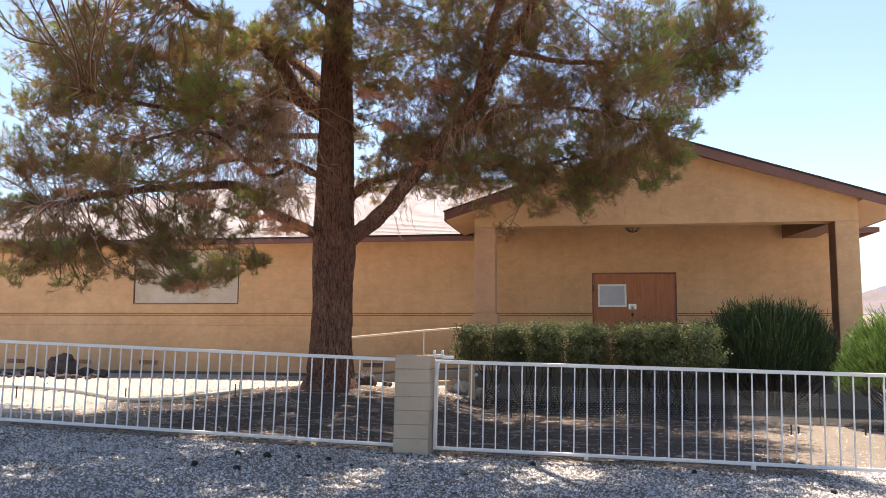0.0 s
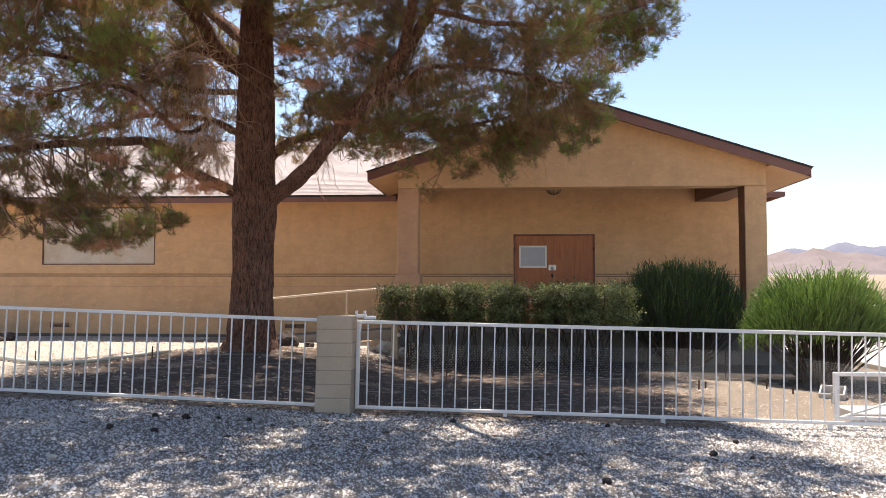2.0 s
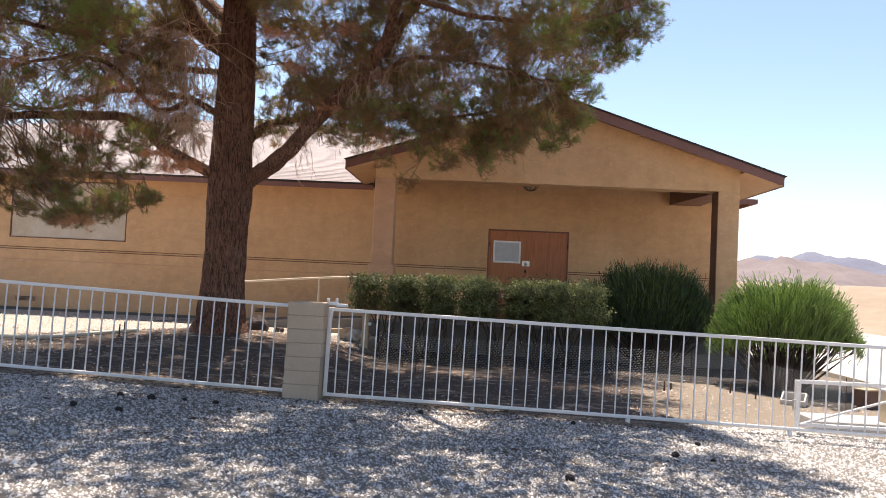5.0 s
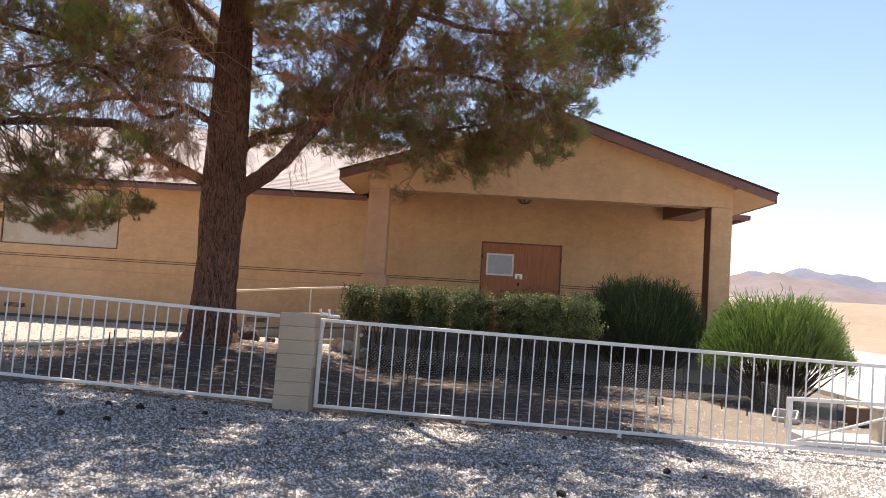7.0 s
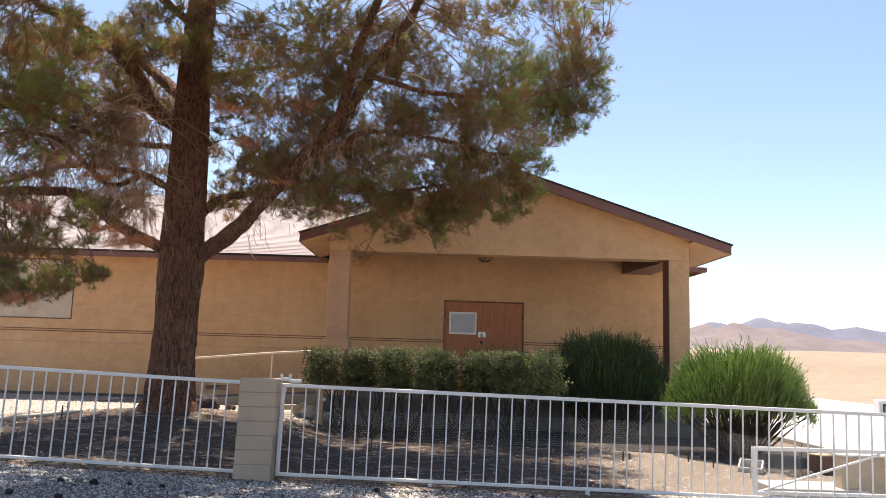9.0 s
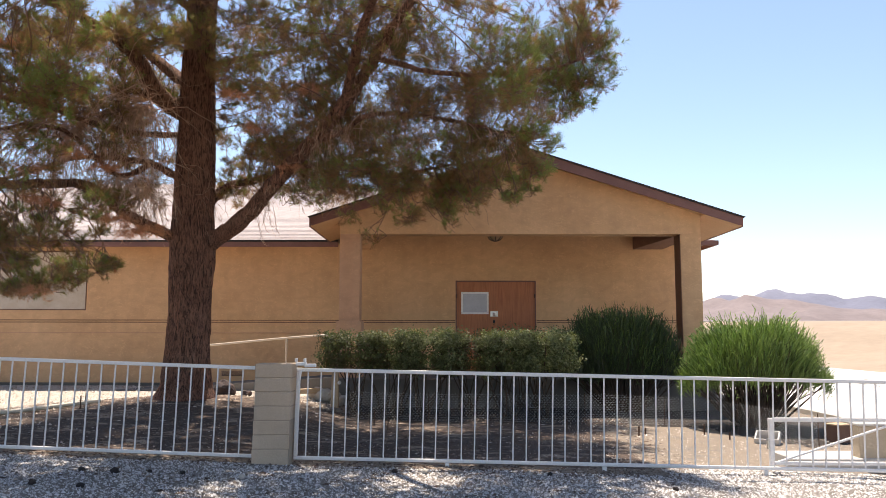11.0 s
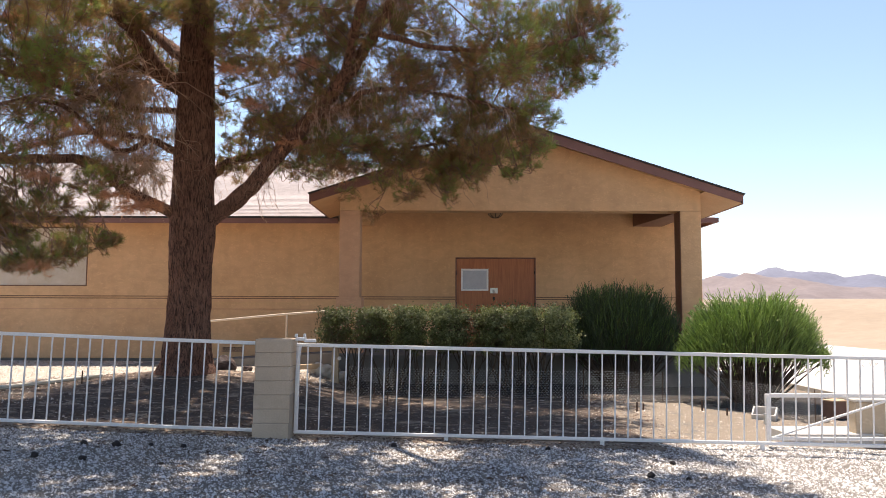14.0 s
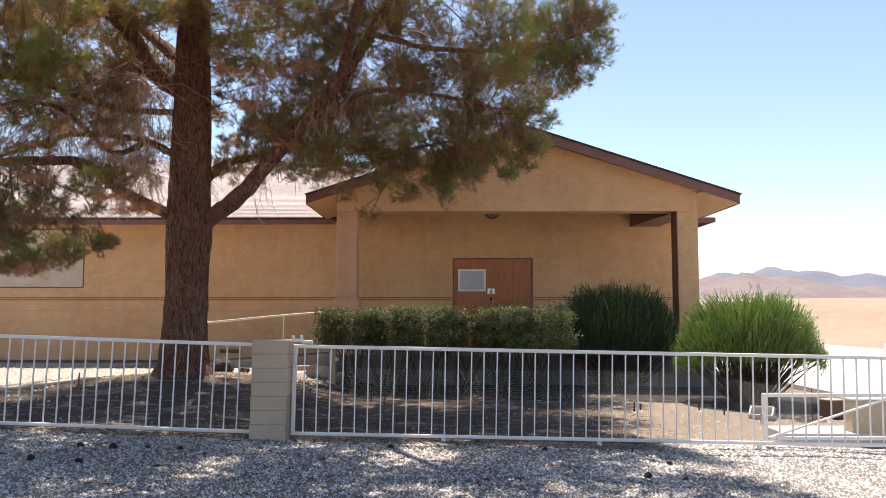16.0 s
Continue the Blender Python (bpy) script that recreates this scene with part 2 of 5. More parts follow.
BANK_EARTH = mottled("bare_tan_earth", (0.315, 0.235, 0.162), (0.39, 0.30, 0.21), 0.12, 1.4, 0.97, 0.02, 0.5)
# distance haze is put straight into the mountain and hill colours
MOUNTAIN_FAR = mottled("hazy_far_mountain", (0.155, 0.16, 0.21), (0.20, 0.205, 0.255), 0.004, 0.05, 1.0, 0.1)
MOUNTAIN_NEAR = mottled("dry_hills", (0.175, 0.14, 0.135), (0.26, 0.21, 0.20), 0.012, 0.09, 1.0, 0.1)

# ---------------------------------------------------------------- building helpers


def mesh_np(name, verts, faces, mat, smooth=False, tone=None):
    """A mesh from arrays; faces is an (n, 3) or (n, 4) array."""
    me = bpy.data.meshes.new(name)
    verts, faces = np.asarray(verts, np.float32), np.asarray(faces, np.int32)
    n, k = faces.shape
    me.vertices.add(len(verts))
    me.vertices.foreach_set("co", verts.ravel())
    me.loops.add(n * k)
    me.loops.foreach_set("vertex_index", faces.ravel())
    me.polygons.add(n)
    me.polygons.foreach_set("loop_start", np.arange(0, n * k, k, dtype=np.int32))
    me.update(calc_edges=True)
    if tone is not None:
        at = me.attributes.new("tone", "FLOAT", "POINT")
        at.data.foreach_set("value", np.asarray(tone, np.float32))
    if smooth:
        me.polygons.foreach_set("use_smooth", np.ones(n, bool))
    me.materials.append(mat)
    return me


def part(name, bm, material, parent, label=""):
    """Links a bmesh (or a mesh) as one object under a thing or a part, in world places."""
    if isinstance(bm, bmesh.types.BMesh):
        me = bpy.data.meshes.new(name)
        bm.to_mesh(me)
        bm.free()
        me.materials.append(material)
    else:
        me = bm
    ob = new(name, me)
    base = parent
    if base is not None:
        ob.parent = base
        top = base.matrix_basis if base.parent is None else Matrix()
        ob.matrix_parent_inverse = top.inverted()
    return tagged(ob, label)


def thing(name, base, label, category, group="", kind=""):
    ob = new(name)
    ob.empty_display_size = 0.2
    ob.matrix_basis = Matrix.Translation(base)
    return tagged(ob, label, category, group, kind)


def box(x0, x1, y0, y1, z0, z1, bevel=0.0, bm=None):
    bm = bm or bmesh.new()
    r = bmesh.ops.create_cube(bm, size=1.0)
    vs = r["verts"]
    bmesh.ops.scale(bm, vec=(x1 - x0, y1 - y0, z1 - z0), verts=vs)
    bmesh.ops.translate(bm, vec=((x0 + x1) / 2, (y0 + y1) / 2, (z0 + z1) / 2), verts=vs)
    if bevel:
        es = list({e for v in vs for e in v.link_edges})
        bmesh.ops.bevel(bm, geom=es, offset=bevel, segments=1, affect="EDGES")
    return bm


def prism(poly, axis, a, b, bm=None):
    """Extrudes a polygon given in the two other axes along one axis from a to b."""
    bm = bm or bmesh.new()

    def at(p, w):
        return (p[0], w, p[1]) if axis == "y" else ((w, p[0], p[1]) if axis == "x" else (p[0], p[1], w))
    lo = [bm.verts.new(at(p, a)) for p in poly]
    hi = [bm.verts.new(at(p, b)) for p in poly]
    bm.faces.new(lo)
    bm.faces.new(list(reversed(hi)))
    for i in range(len(poly)):
        j = (i + 1) % len(poly)
        bm.faces.new((lo[j], lo[i], hi[i], hi[j]))
    bmesh.ops.recalc_face_normals(bm, faces=bm.faces)
    return bm


def tube_arrays(points, radii, sides=8, cap=True, rough=0.0, rng=None):
    """Rings along a line of points, as vertex and quad arrays."""
    p = np.asarray(points, float)
    r = np.asarray(radii, float)
    d = np.gradient(p, axis=0)
    d /= np.linalg.norm(d, axis=1)[:, None] + 1e-9
    up = np.where(np.abs(d[:, 2:3]) > 0.95, np.array([[1.0, 0, 0]]), np.array([[0, 0, 1.0]]))
    u = np.cross(d, up)
    u /= np.linalg.norm(u, axis=1)[:, None]
    for i in range(1, len(u)):
        u[i] = u[i - 1] - d[i] * np.dot(u[i - 1], d[i])
        u[i] /= np.linalg.norm(u[i]) + 1e-9
    v = np.cross(d, u)
    a = np.linspace(0, 2 * math.pi, sides, endpoint=False)
    rr = r[:, None] * np.ones((1, sides))
    if rough and rng is not None:
        rr = rr * (1 + rough * rng.standard_normal(rr.shape))
    ring = p[:, None, :] + rr[..., None] * (np.cos(a)[None, :, None] * u[:, None, :] + np.sin(a)[None, :, None] * v[:, None, :])
    verts = ring.reshape(-1, 3)
    n = len(p)
    i, j = np.meshgrid(np.arange(n - 1), np.arange(sides), indexing="ij")
    k = (j + 1) % sides
    faces = np.stack([i * sides + j, i * sides + k, (i + 1) * sides + k, (i + 1) * sides + j], -1).reshape(-1, 4)
    return verts, faces


def joined(pieces):
    vs, fs, n = [], [], 0
    for v, f in pieces:
        vs.append(v)
        fs.append(f + n)
        n += len(v)
    return np.concatenate(vs), np.concatenate(fs)


def smooth_line(points, n):
    """Catmull-Rom through the points, n steps a span."""
    p = [np.array(q, float) for q in points]
    p = [2 * p[0] - p[1], *p, 2 * p[-1] - p[-2]]
    out = []
    for i in range(1, len(p) - 2):
        for s in range(n):
            t = s / n
            out.append(0.5 * (2 * p[i] + (p[i + 1] - p[i - 1]) * t + (2 * p[i - 1] - 5 * p[i] + 4 * p[i + 1] - p[i + 2]) * t ** 2
                              + (3 * p[i] - p[i - 1] - 3 * p[i + 1] + p[i + 2]) * t ** 3))
    out.append(p[-2])
    return np.array(out)


def pipe(points, radius, mat, name, parent, label="", sides=10, steps=6):
    line = smooth_line(points, steps) if len(points) > 2 else np.array(points, float)
    v, f = tube_arrays(line, np.full(len(line), radius), sides)
    return part(name, mesh_np(name, v, f, mat, True), mat, parent, label)


def step(a, b, v):
    t = min(1.0, max(0.0, (v - a) / (b - a)))
    return t * t * (3 - 2 * t)


# ---------------------------------------------------------------- ground
TREE = (-4.3, 13.13)


def ground_z(x, y):
    cx = min(9.0, max(-12.0, x))
    front = -0.026 * (cx + 2.0) if cx > -2 else -0.034 * (cx + 2.0)
    back = 0.20 - 0.20 * step(-2.7, -1.2, x) - 0.07 * step(1.0, 7.0, x)
    w = step(9.2, 13.5, y)
    z = front * (1 - w) + back * w
    d2 = (x - TREE[0]) ** 2 + (y - TREE[1]) ** 2
    z += 0.17 * math.exp(-d2 / 3.2)
    f = step(40.0, 90.0, math.hypot(x, y))
    z = z * (1 - f) - 0.12 * f
    near = 1.0 - step(14.0, 20.0, math.hypot(x, y - 8))
    return z + near * 0.018 * noise.noise(Vector((x * 0.9, y * 0.9, 3.1)))


def grown(lo, hi, step_size, far):
    core = list(np.arange(lo, hi + 1e-6, step_size))
    s, a, b = step_size, core[0], core[-1]
    left, right = [], []
    while a > -far or b < far:
        s *= 1.35
        a, b = a - s, b + s
        left.append(a)
        right.append(b)
    return np.array(left[::-1] + core + right)


def build_ground():
    xs, ys = grown(-14.0, 12.0, 0.2, 4000.0), grown(1.0, 20.0, 0.2, 4000.0)
    nx, ny = len(xs), len(ys)
    verts = np.array([(x, y, ground_z(x, y)) for y in ys for x in xs])
    i, j = np.meshgrid(np.arange(ny - 1), np.arange(nx - 1), indexing="ij")
    faces = np.stack([i * nx + j, i * nx + j + 1, (i + 1) * nx + j + 1, (i + 1) * nx + j], -1).reshape(-1, 4)
    me = mesh_np("ground", verts, faces, GROUND, True)
    x, y = verts[:, 0], verts[:, 1]

    def soft(a, b, v):
        t = np.clip((v - a) / (b - a), 0, 1)
        return t * t * (3 - 2 * t)
    inside = soft(8.42, 8.85, y - 0.55 * soft(2.0, 3.2, x)) * (1 - soft(30, 34, y))
    gravel = soft(9.6, 11.6, y - 0.5 * (x + 6)) * (1 - soft(-3.2, -1.6, x)) * (1 - soft(26, 28, y))
    gravel = np.maximum(gravel, soft(14.6, 15.6, y) * (1 - soft(-2.2, -1.2, x)) * (1 - soft(26, 28, y)))
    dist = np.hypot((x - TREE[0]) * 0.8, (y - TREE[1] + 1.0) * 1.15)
    litter_shade = (1 - soft(1.6, 3.8, dist)) * inside * 0.75
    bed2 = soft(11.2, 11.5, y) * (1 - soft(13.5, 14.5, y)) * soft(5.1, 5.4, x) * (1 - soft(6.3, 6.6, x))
    # widened to the crown's shadow edge, painting shade as well as litter
    litter_shade = np.maximum(litter_shade, 0.8 * soft(8.9, 9.3, y) * (1 - soft(13.0, 14.0, y)) * (1 - soft(2.0, 2.8, x)) * soft(-6.5, -4.5, x))
    # bed areas that get the painted shade beneath hedge and bushes
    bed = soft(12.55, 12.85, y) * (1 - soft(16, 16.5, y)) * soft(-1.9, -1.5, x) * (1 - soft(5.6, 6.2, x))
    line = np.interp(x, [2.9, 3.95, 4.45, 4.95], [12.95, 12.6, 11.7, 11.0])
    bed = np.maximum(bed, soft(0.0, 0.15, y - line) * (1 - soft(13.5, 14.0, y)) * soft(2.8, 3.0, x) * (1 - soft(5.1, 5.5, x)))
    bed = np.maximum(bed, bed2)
    # unseen ground behind the camera also turns pale tan, to bounce warm light
    far = np.maximum(soft(45, 80, np.hypot(x, y)), 1 - soft(-1.0, 2.5, y))
    for nm, val in (("inside", inside * 0.6), ("gravel", gravel * 0.62), ("litter_shade", litter_shade), ("bed", bed), ("far", far)):
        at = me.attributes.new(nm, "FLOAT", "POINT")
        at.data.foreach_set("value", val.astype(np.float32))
    ob = new("ground", me)
    tagged(ob, "pale crushed stone and brown earth ground of the yard", "ground", "", "structure")


build_ground()


def stone_shape(rng, n, flat, stretch):
    """n small angular stones as unit shapes: squashed, turned peaks whose foot is sunk into the ground."""
    base = np.array([(1, 0, 0), (0, 1, 0), (-1, 0, 0), (0, -1, 0), (0, 0, 0.8)], float)
    tri = np.array([(0, 1, 4), (1, 2, 4), (2, 3, 4), (3, 0, 4)])
    v = base[None] * rng.uniform(0.55, 1.1, (n, 5, 1)) + rng.normal(0, 0.14, (n, 5, 3))
    v[:, 4, :2] += rng.normal(0, 0.28, (n, 2))
    v[:, :4, 2] -= 0.25
    v *= np.array((stretch, 1.0 / stretch, flat))
    a = rng.uniform(0, 2 * math.pi, n)
    c, s = np.cos(a), np.sin(a)
    x = v[..., 0] * c[:, None] - v[..., 1] * s[:, None]
    y = v[..., 0] * s[:, None] + v[..., 1] * c[:, None]
    return np.stack([x, y, v[..., 2]], -1), tri


def scatter(name, label, places, sizes, mat, seed, flat=1.0, stretch=1.0):
    rng = np.random.default_rng(seed)
    n = len(places)
    v, tri = stone_shape(rng, n, flat, stretch)
    v = v * sizes[:, None, None] + places[:, None, :]
    faces = (tri[None] + 5 * np.arange(n)[:, None, None]).reshape(-1, 3)
    ob = new(name, mesh_np(name, v.reshape(-1, 3), faces, mat))
    tagged(ob, label, "gravel", "", "stuff")


def field(rng, n, x0, x1, y0, y1, keep=None, lift=0.0):
    x, y = rng.uniform(x0, x1, n), rng.uniform(y0, y1, n)
    if keep is not None:
        k = keep(x, y)
        x, y = x[k], y[k]
    return np.array([(a, b, ground_z(a, b) + lift) for a, b in zip(x, y)])


def scatter_gravel():
    rng = np.random.default_rng(5)
    p = np.concatenate([field(rng, 84000, -6.0, 6.5, 4.2, 8.72), field(rng, 5000, 2.4, 6.5, 8.7, 9.25), field(rng, 9000, -9, -4, 7.0, 8.7)])
    scatter("crushed_stone", "loose pale grey crushed stone in front of the fence", p, rng.gamma(3.0, 0.0025, len(p)) + 0.0065, CHIPS, 1)
    p = field(rng, 34000, -15.5, -2.0, 9.3, 18.5, lambda x, y: (y - 0.5 * (x + 6) > rng.uniform(9.8, 11.4, len(x))) & (np.hypot(x - TREE[0], (y - TREE[1] + 0.8) * 1.2) > rng.uniform(1.6, 3.6, len(x))))
    scatter("cream_gravel", "cream white decorative gravel beside the house wall", p, rng.gamma(3.0, 0.004, len(p)) + 0.008, CREAM_CHIPS, 2)
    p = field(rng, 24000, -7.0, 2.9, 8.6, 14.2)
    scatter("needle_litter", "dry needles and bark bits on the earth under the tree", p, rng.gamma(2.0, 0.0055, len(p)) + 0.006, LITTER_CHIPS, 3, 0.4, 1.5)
    p = field(rng, 2600, 1.8, 6.0, 9.2, 13.0)
    scatter("earth_crumbs", "small tan stones on the bare brown earth", p, rng.gamma(2.0, 0.004, len(p)) + 0.004, CREAM_CHIPS, 4, 0.7)
    p = field(rng, 1500, -6.5, 2.2, 8.55, 9.2)
    scatter("fence_foot_litter", "dark dry litter gathered along the fence foot", p, rng.gamma(2.0, 0.006, len(p)) + 0.006, LITTER_CHIPS, 6, 0.5, 1.4)
    # patches of dry needles caught in the crushed stone, thicker towards the fence
    p = field(rng, 13000, -7.5, 2.6, 5.6, 9.0, lambda x, y: np.array([noise.noise(Vector((a * 1.3, b * 2.6, 7.7))) for a, b in zip(x, y)]) > rng.uniform(0.0, 0.6, len(x)) - 0.16 * (y - 6.7), 0.006)
    scatter("needle_patches", "dry brown needles caught among the crushed stone", p, rng.gamma(2.0, 0.004, len(p)) + 0.005, LITTER_CHIPS, 8, 0.5, 1.6)


scatter_gravel()

# ---------------------------------------------------------------- driveway, yard wall, far hills
DRIVE_Z = 0.0


def build_driveway():
    drive = thing("driveway", (12, 20, DRIVE_Z), "sunlit pale concrete driveway slabs beside the house", "driveway", "", "structure")
    rows = [9.6, 14.2, 18.8, 23.4, 30.5, 38.0]
    cols = [6.75, 11.5, 16.4]
    for i in range(5):
        for j in range(2):
            x0 = cols[j] - (1.0 if (j == 0 and i >= 2) else 0.0)
            part("slab", box(x0 + 0.006, cols[j + 1] - 0.006, rows[i] + 0.006, rows[i + 1] - 0.006, -0.35, DRIVE_Z, 0.01), CONCRETE, drive)
    part("curb", box(6.60, 6.746, 9.6, 18.6, -0.35, DRIVE_Z + 0.03, 0.012), CONCRETE, drive, "pale concrete curb")


def build_bank():
    """Bare earth that climbs gently away from the driveway's far and outer edges, with a pale curb along its crest."""
    xs, ys = np.linspace(4.0, 76.0, 90), np.linspace(18.0, 62.0, 70)
    verts = []
    for y in ys:
        for x in xs:
            d = math.hypot(max(0.0, x - 16.6), max(0.0, y - 38.2)) if x > 6.0 else max(0.0, y - 38.2)
            z = 2.52 * step(-2.0, 23.0, d) - 0.12
            verts.append((x, y, z + (0.03 * noise.noise(Vector((x * 0.35, y * 0.35, 1.7))) if d > 0 else -0.05)))
    nx = len(xs)
    i, j = np.meshgrid(np.arange(len(ys) - 1), np.arange(nx - 1), indexing="ij")
    faces = np.stack([i * nx + j, i * nx + j + 1, (i + 1) * nx + j + 1, (i + 1) * nx + j], -1).reshape(-1, 4)
    bank = thing("earth_bank", (30, 45, 0.0), "sunlit bare tan earth bank beyond the driveway", "bank", "", "structure")
    part("slope", mesh_np("slope", verts, faces, BANK_EARTH, True), BANK_EARTH, bank)
    part("crest_curb", box(4.0, 76.0, 61.9, 62.2, 1.9, 2.50, 0.02), CONCRETE, bank, "pale curb along the crest")


build_driveway()
build_bank()


def ridge(name, label, dist, azimuths, heights, mat, jag, seed):
    """A chain of hills: heights over a span of directions, falling off to the front and back."""
    rng = np.random.default_rng(seed)
    n, m = 260, 26
    az = np.linspace(azimuths[0], azimuths[-1], n)
    h = np.interp(az, azimuths, heights) * dist
    verts = []
    for j in range(m):
        s = j / (m - 1)
        fall = math.sin(math.pi * min(1.0, s * 1.02) * 0.5) if s < 0.62 else math.cos((s - 0.62) / 0.38 * math.pi / 2)
        fall = (s / 0.62) ** 1.25 if s < 0.62 else fall
        for i in range(n):
            d = dist * (0.72 + 0.45 * s)
            a = radians(az[i])
            q = Vector((az[i] * 0.55, s * 5.0, seed))
            k = noise.fractal(q, 0.9, 2.1, 6) * jag
            z = h[i] * fall * (1.0 + 0.55 * k * (1 - s) ** 0.5) + h[i] * 0.10 * k * fall
            verts.append((math.sin(a) * d, math.cos(a) * d, max(z, -2.0) - 1.0))
    i, j = np.meshgrid(np.arange(m - 1), np.arange(n - 1), indexing="ij")
    faces = np.stack([i * n + j, i * n + j + 1, (i + 1) * n + j + 1, (i + 1) * n + j], -1).reshape(-1, 4)
    ob = new(name, mesh_np(name, verts, faces, mat, True))
    tagged(ob, label, "mountain", "", "structure")


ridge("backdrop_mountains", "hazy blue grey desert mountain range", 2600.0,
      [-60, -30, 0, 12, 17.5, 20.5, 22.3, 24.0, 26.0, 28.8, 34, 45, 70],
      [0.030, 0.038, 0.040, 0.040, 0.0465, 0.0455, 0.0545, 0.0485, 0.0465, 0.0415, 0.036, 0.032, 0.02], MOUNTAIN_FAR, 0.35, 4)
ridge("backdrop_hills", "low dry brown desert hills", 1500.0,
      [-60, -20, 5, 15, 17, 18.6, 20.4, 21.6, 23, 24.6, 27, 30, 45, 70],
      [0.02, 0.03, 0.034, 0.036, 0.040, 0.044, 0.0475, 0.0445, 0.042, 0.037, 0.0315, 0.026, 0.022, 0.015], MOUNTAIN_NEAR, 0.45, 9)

# ---------------------------------------------------------------- house
WALL_Y, PORCH_Y, FLOOR_Z = 18.7, 15.8, 0.55
EAVE_Z, PITCH = 3.545, 0.325


def build_house():
    house = thing("house", (-5, 24, 0.18), "single-storey tan stucco hall with a low shingled roof and gabled porch", "building")
    # front wall, split round the door and the window
    x0, x1, zt = -22.0, 5.85, 3.52
    dx0, dx1, dz = 0.155, 2.045, 2.66
    wx0, wx1, wz0, wz1 = -11.44, -8.56, 1.95, 3.36
    cols, lines = [x0, wx0, wx1, -2.1, dx0, dx1, 5.0, x1], [0.27, wz0, dz, wz1, zt, 3.92]
    bm = bmesh.new()
    grid = {(i, j): bm.verts.new((x, WALL_Y, z)) for i, x in enumerate(cols) for j, z in enumerate(lines)}
    for i in range(len(cols) - 1):
        for j in range(len(lines) - 1):
            window = cols[i] == wx0 and wz0 <= lines[j] < wz1
            doorway = cols[i] == dx0 and lines[j] < dz
            over = j == len(lines) - 2 and not (-2.2 < cols[i] < 4.9)
            if not (window or doorway or over):
                bm.faces.new((grid[i, j], grid[i + 1, j], grid[i + 1, j + 1], grid[i, j + 1]))
    bmesh.ops.delete(bm, geom=[q for q in bm.verts if not q.link_faces], context="VERTS")
    shell = bmesh.ops.extrude_face_region(bm, geom=bm.faces[:])
    bmesh.ops.translate(bm, vec=(0, 0.2, 0), verts=[q for q in shell["geom"] if isinstance(q, bmesh.types.BMVert)])
    bmesh.ops.recalc_face_normals(bm, faces=bm.faces)
    part("front_wall", bm, STUCCO, house, "tan stucco with trowel marks")
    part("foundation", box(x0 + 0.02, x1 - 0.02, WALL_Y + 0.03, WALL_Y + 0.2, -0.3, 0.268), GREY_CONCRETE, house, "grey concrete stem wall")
    bm = box(x1 - 0.2, x1, WALL_Y + 0.202, 37.0, -0.3, zt)
    part("side_wall", bm, STUCCO, house)
    part("side_wall", box(x0, x0 + 0.2, WALL_Y + 0.202, 37.0, -0.3, zt), STUCCO, house)
    part("back_wall", box(x0, x1, 37.0, 37.2, -0.3, zt), STUCCO, house)
    # belt grooves of the stucco
    for z in (1.672, 1.722, 1.425):
        for a, b in ((x0, dx0 - 0.01), (dx1 + 0.01, x1)):
            part("belt_reveal", box(a, b, WALL_Y - 0.012, WALL_Y - 0.002, z - 0.009, z + 0.009, 0.003), BEAM_BROWN if z > 1.5 else STUCCO_PIER, house)
    # crawl space vents
    for vx in (-14.72, -12.8, -10.94, -5.05):
        v = part("crawl_vent", box(vx - 0.28, vx + 0.28, WALL_Y - 0.008, WALL_Y + 0.02, 0.42, 0.54, 0.004), STUCCO_PIER, house)
        for k in range(4):
            part("louvre", box(vx - 0.25, vx + 0.25, WALL_Y - 0.016, WALL_Y - 0.009, 0.435 + 0.026 * k, 0.448 + 0.026 * k), DARK_METAL, v, "dark vent louvre")
    # window with a painted board behind the pane
    win = part("window", box(wx0, wx1, WALL_Y + 0.03, WALL_Y + 0.07, wz0, wz1), BOARD, house, "pale painted-over window")
    for a, b, c, d in ((wx0, wx1, wz0, wz0 + 0.024), (wx0, wx1, wz1 - 0.024, wz1), (wx0, wx0 + 0.026, wz0 + 0.026, wz1 - 0.026), (wx1 - 0.026, wx1, wz0 + 0.026, wz1 - 0.026)):
        part("window_frame", box(a, b, WALL_Y - 0.008, WALL_Y + 0.028, c, d, 0.003), BEAM_BROWN, win, "dark brown frame")
    # main hipped roof in shingle courses
    ov = 0.55
    ex0, ex1, ey0, ey1 = x0 - ov, x1 + 0.30, WALL_Y - ov, 37.2 + ov
    half = (ey1 - ey0) / 2
    rise = half * PITCH
    n = 58
    vs, fs = [], []
    for k in range(n):
        a, b = k / n, (k + 1) / n
        la, lb = half * a, half * b
        za, zb = EAVE_Z + rise * a + 0.005, EAVE_Z + rise * b
        lo = [(ex0 + la, ey0 + la, za), (ex1 - la, ey0 + la, za), (ex1 - la, ey1 - la, za), (ex0 + la, ey1 - la, za)]
        hi = [(ex0 + lb, ey0 + lb, zb), (ex1 - lb, ey0 + lb, zb), (ex1 - lb, ey1 - lb, zb), (ex0 + lb, ey1 - lb, zb)]
        un = [(p[0], p[1], p[2] - 0.005) for p in lo]
        m = len(vs)
        vs += lo + hi + un
        open_front = k < 8
        for i in range(1 if open_front else 0, 4):
            j = (i + 1) % 4
            fs += [(m + i, m + j, m + 4 + j, m + 4 + i), (m + 8 + i, m + 8 + j, m + j, m + i)]
        if open_front:
            for a0, a1, b0, b1 in ((ex0 + la, -2.6, ex0 + lb, -2.6), (5.4, ex1 - la, 5.4, ex1 - lb)):
                m = len(vs)
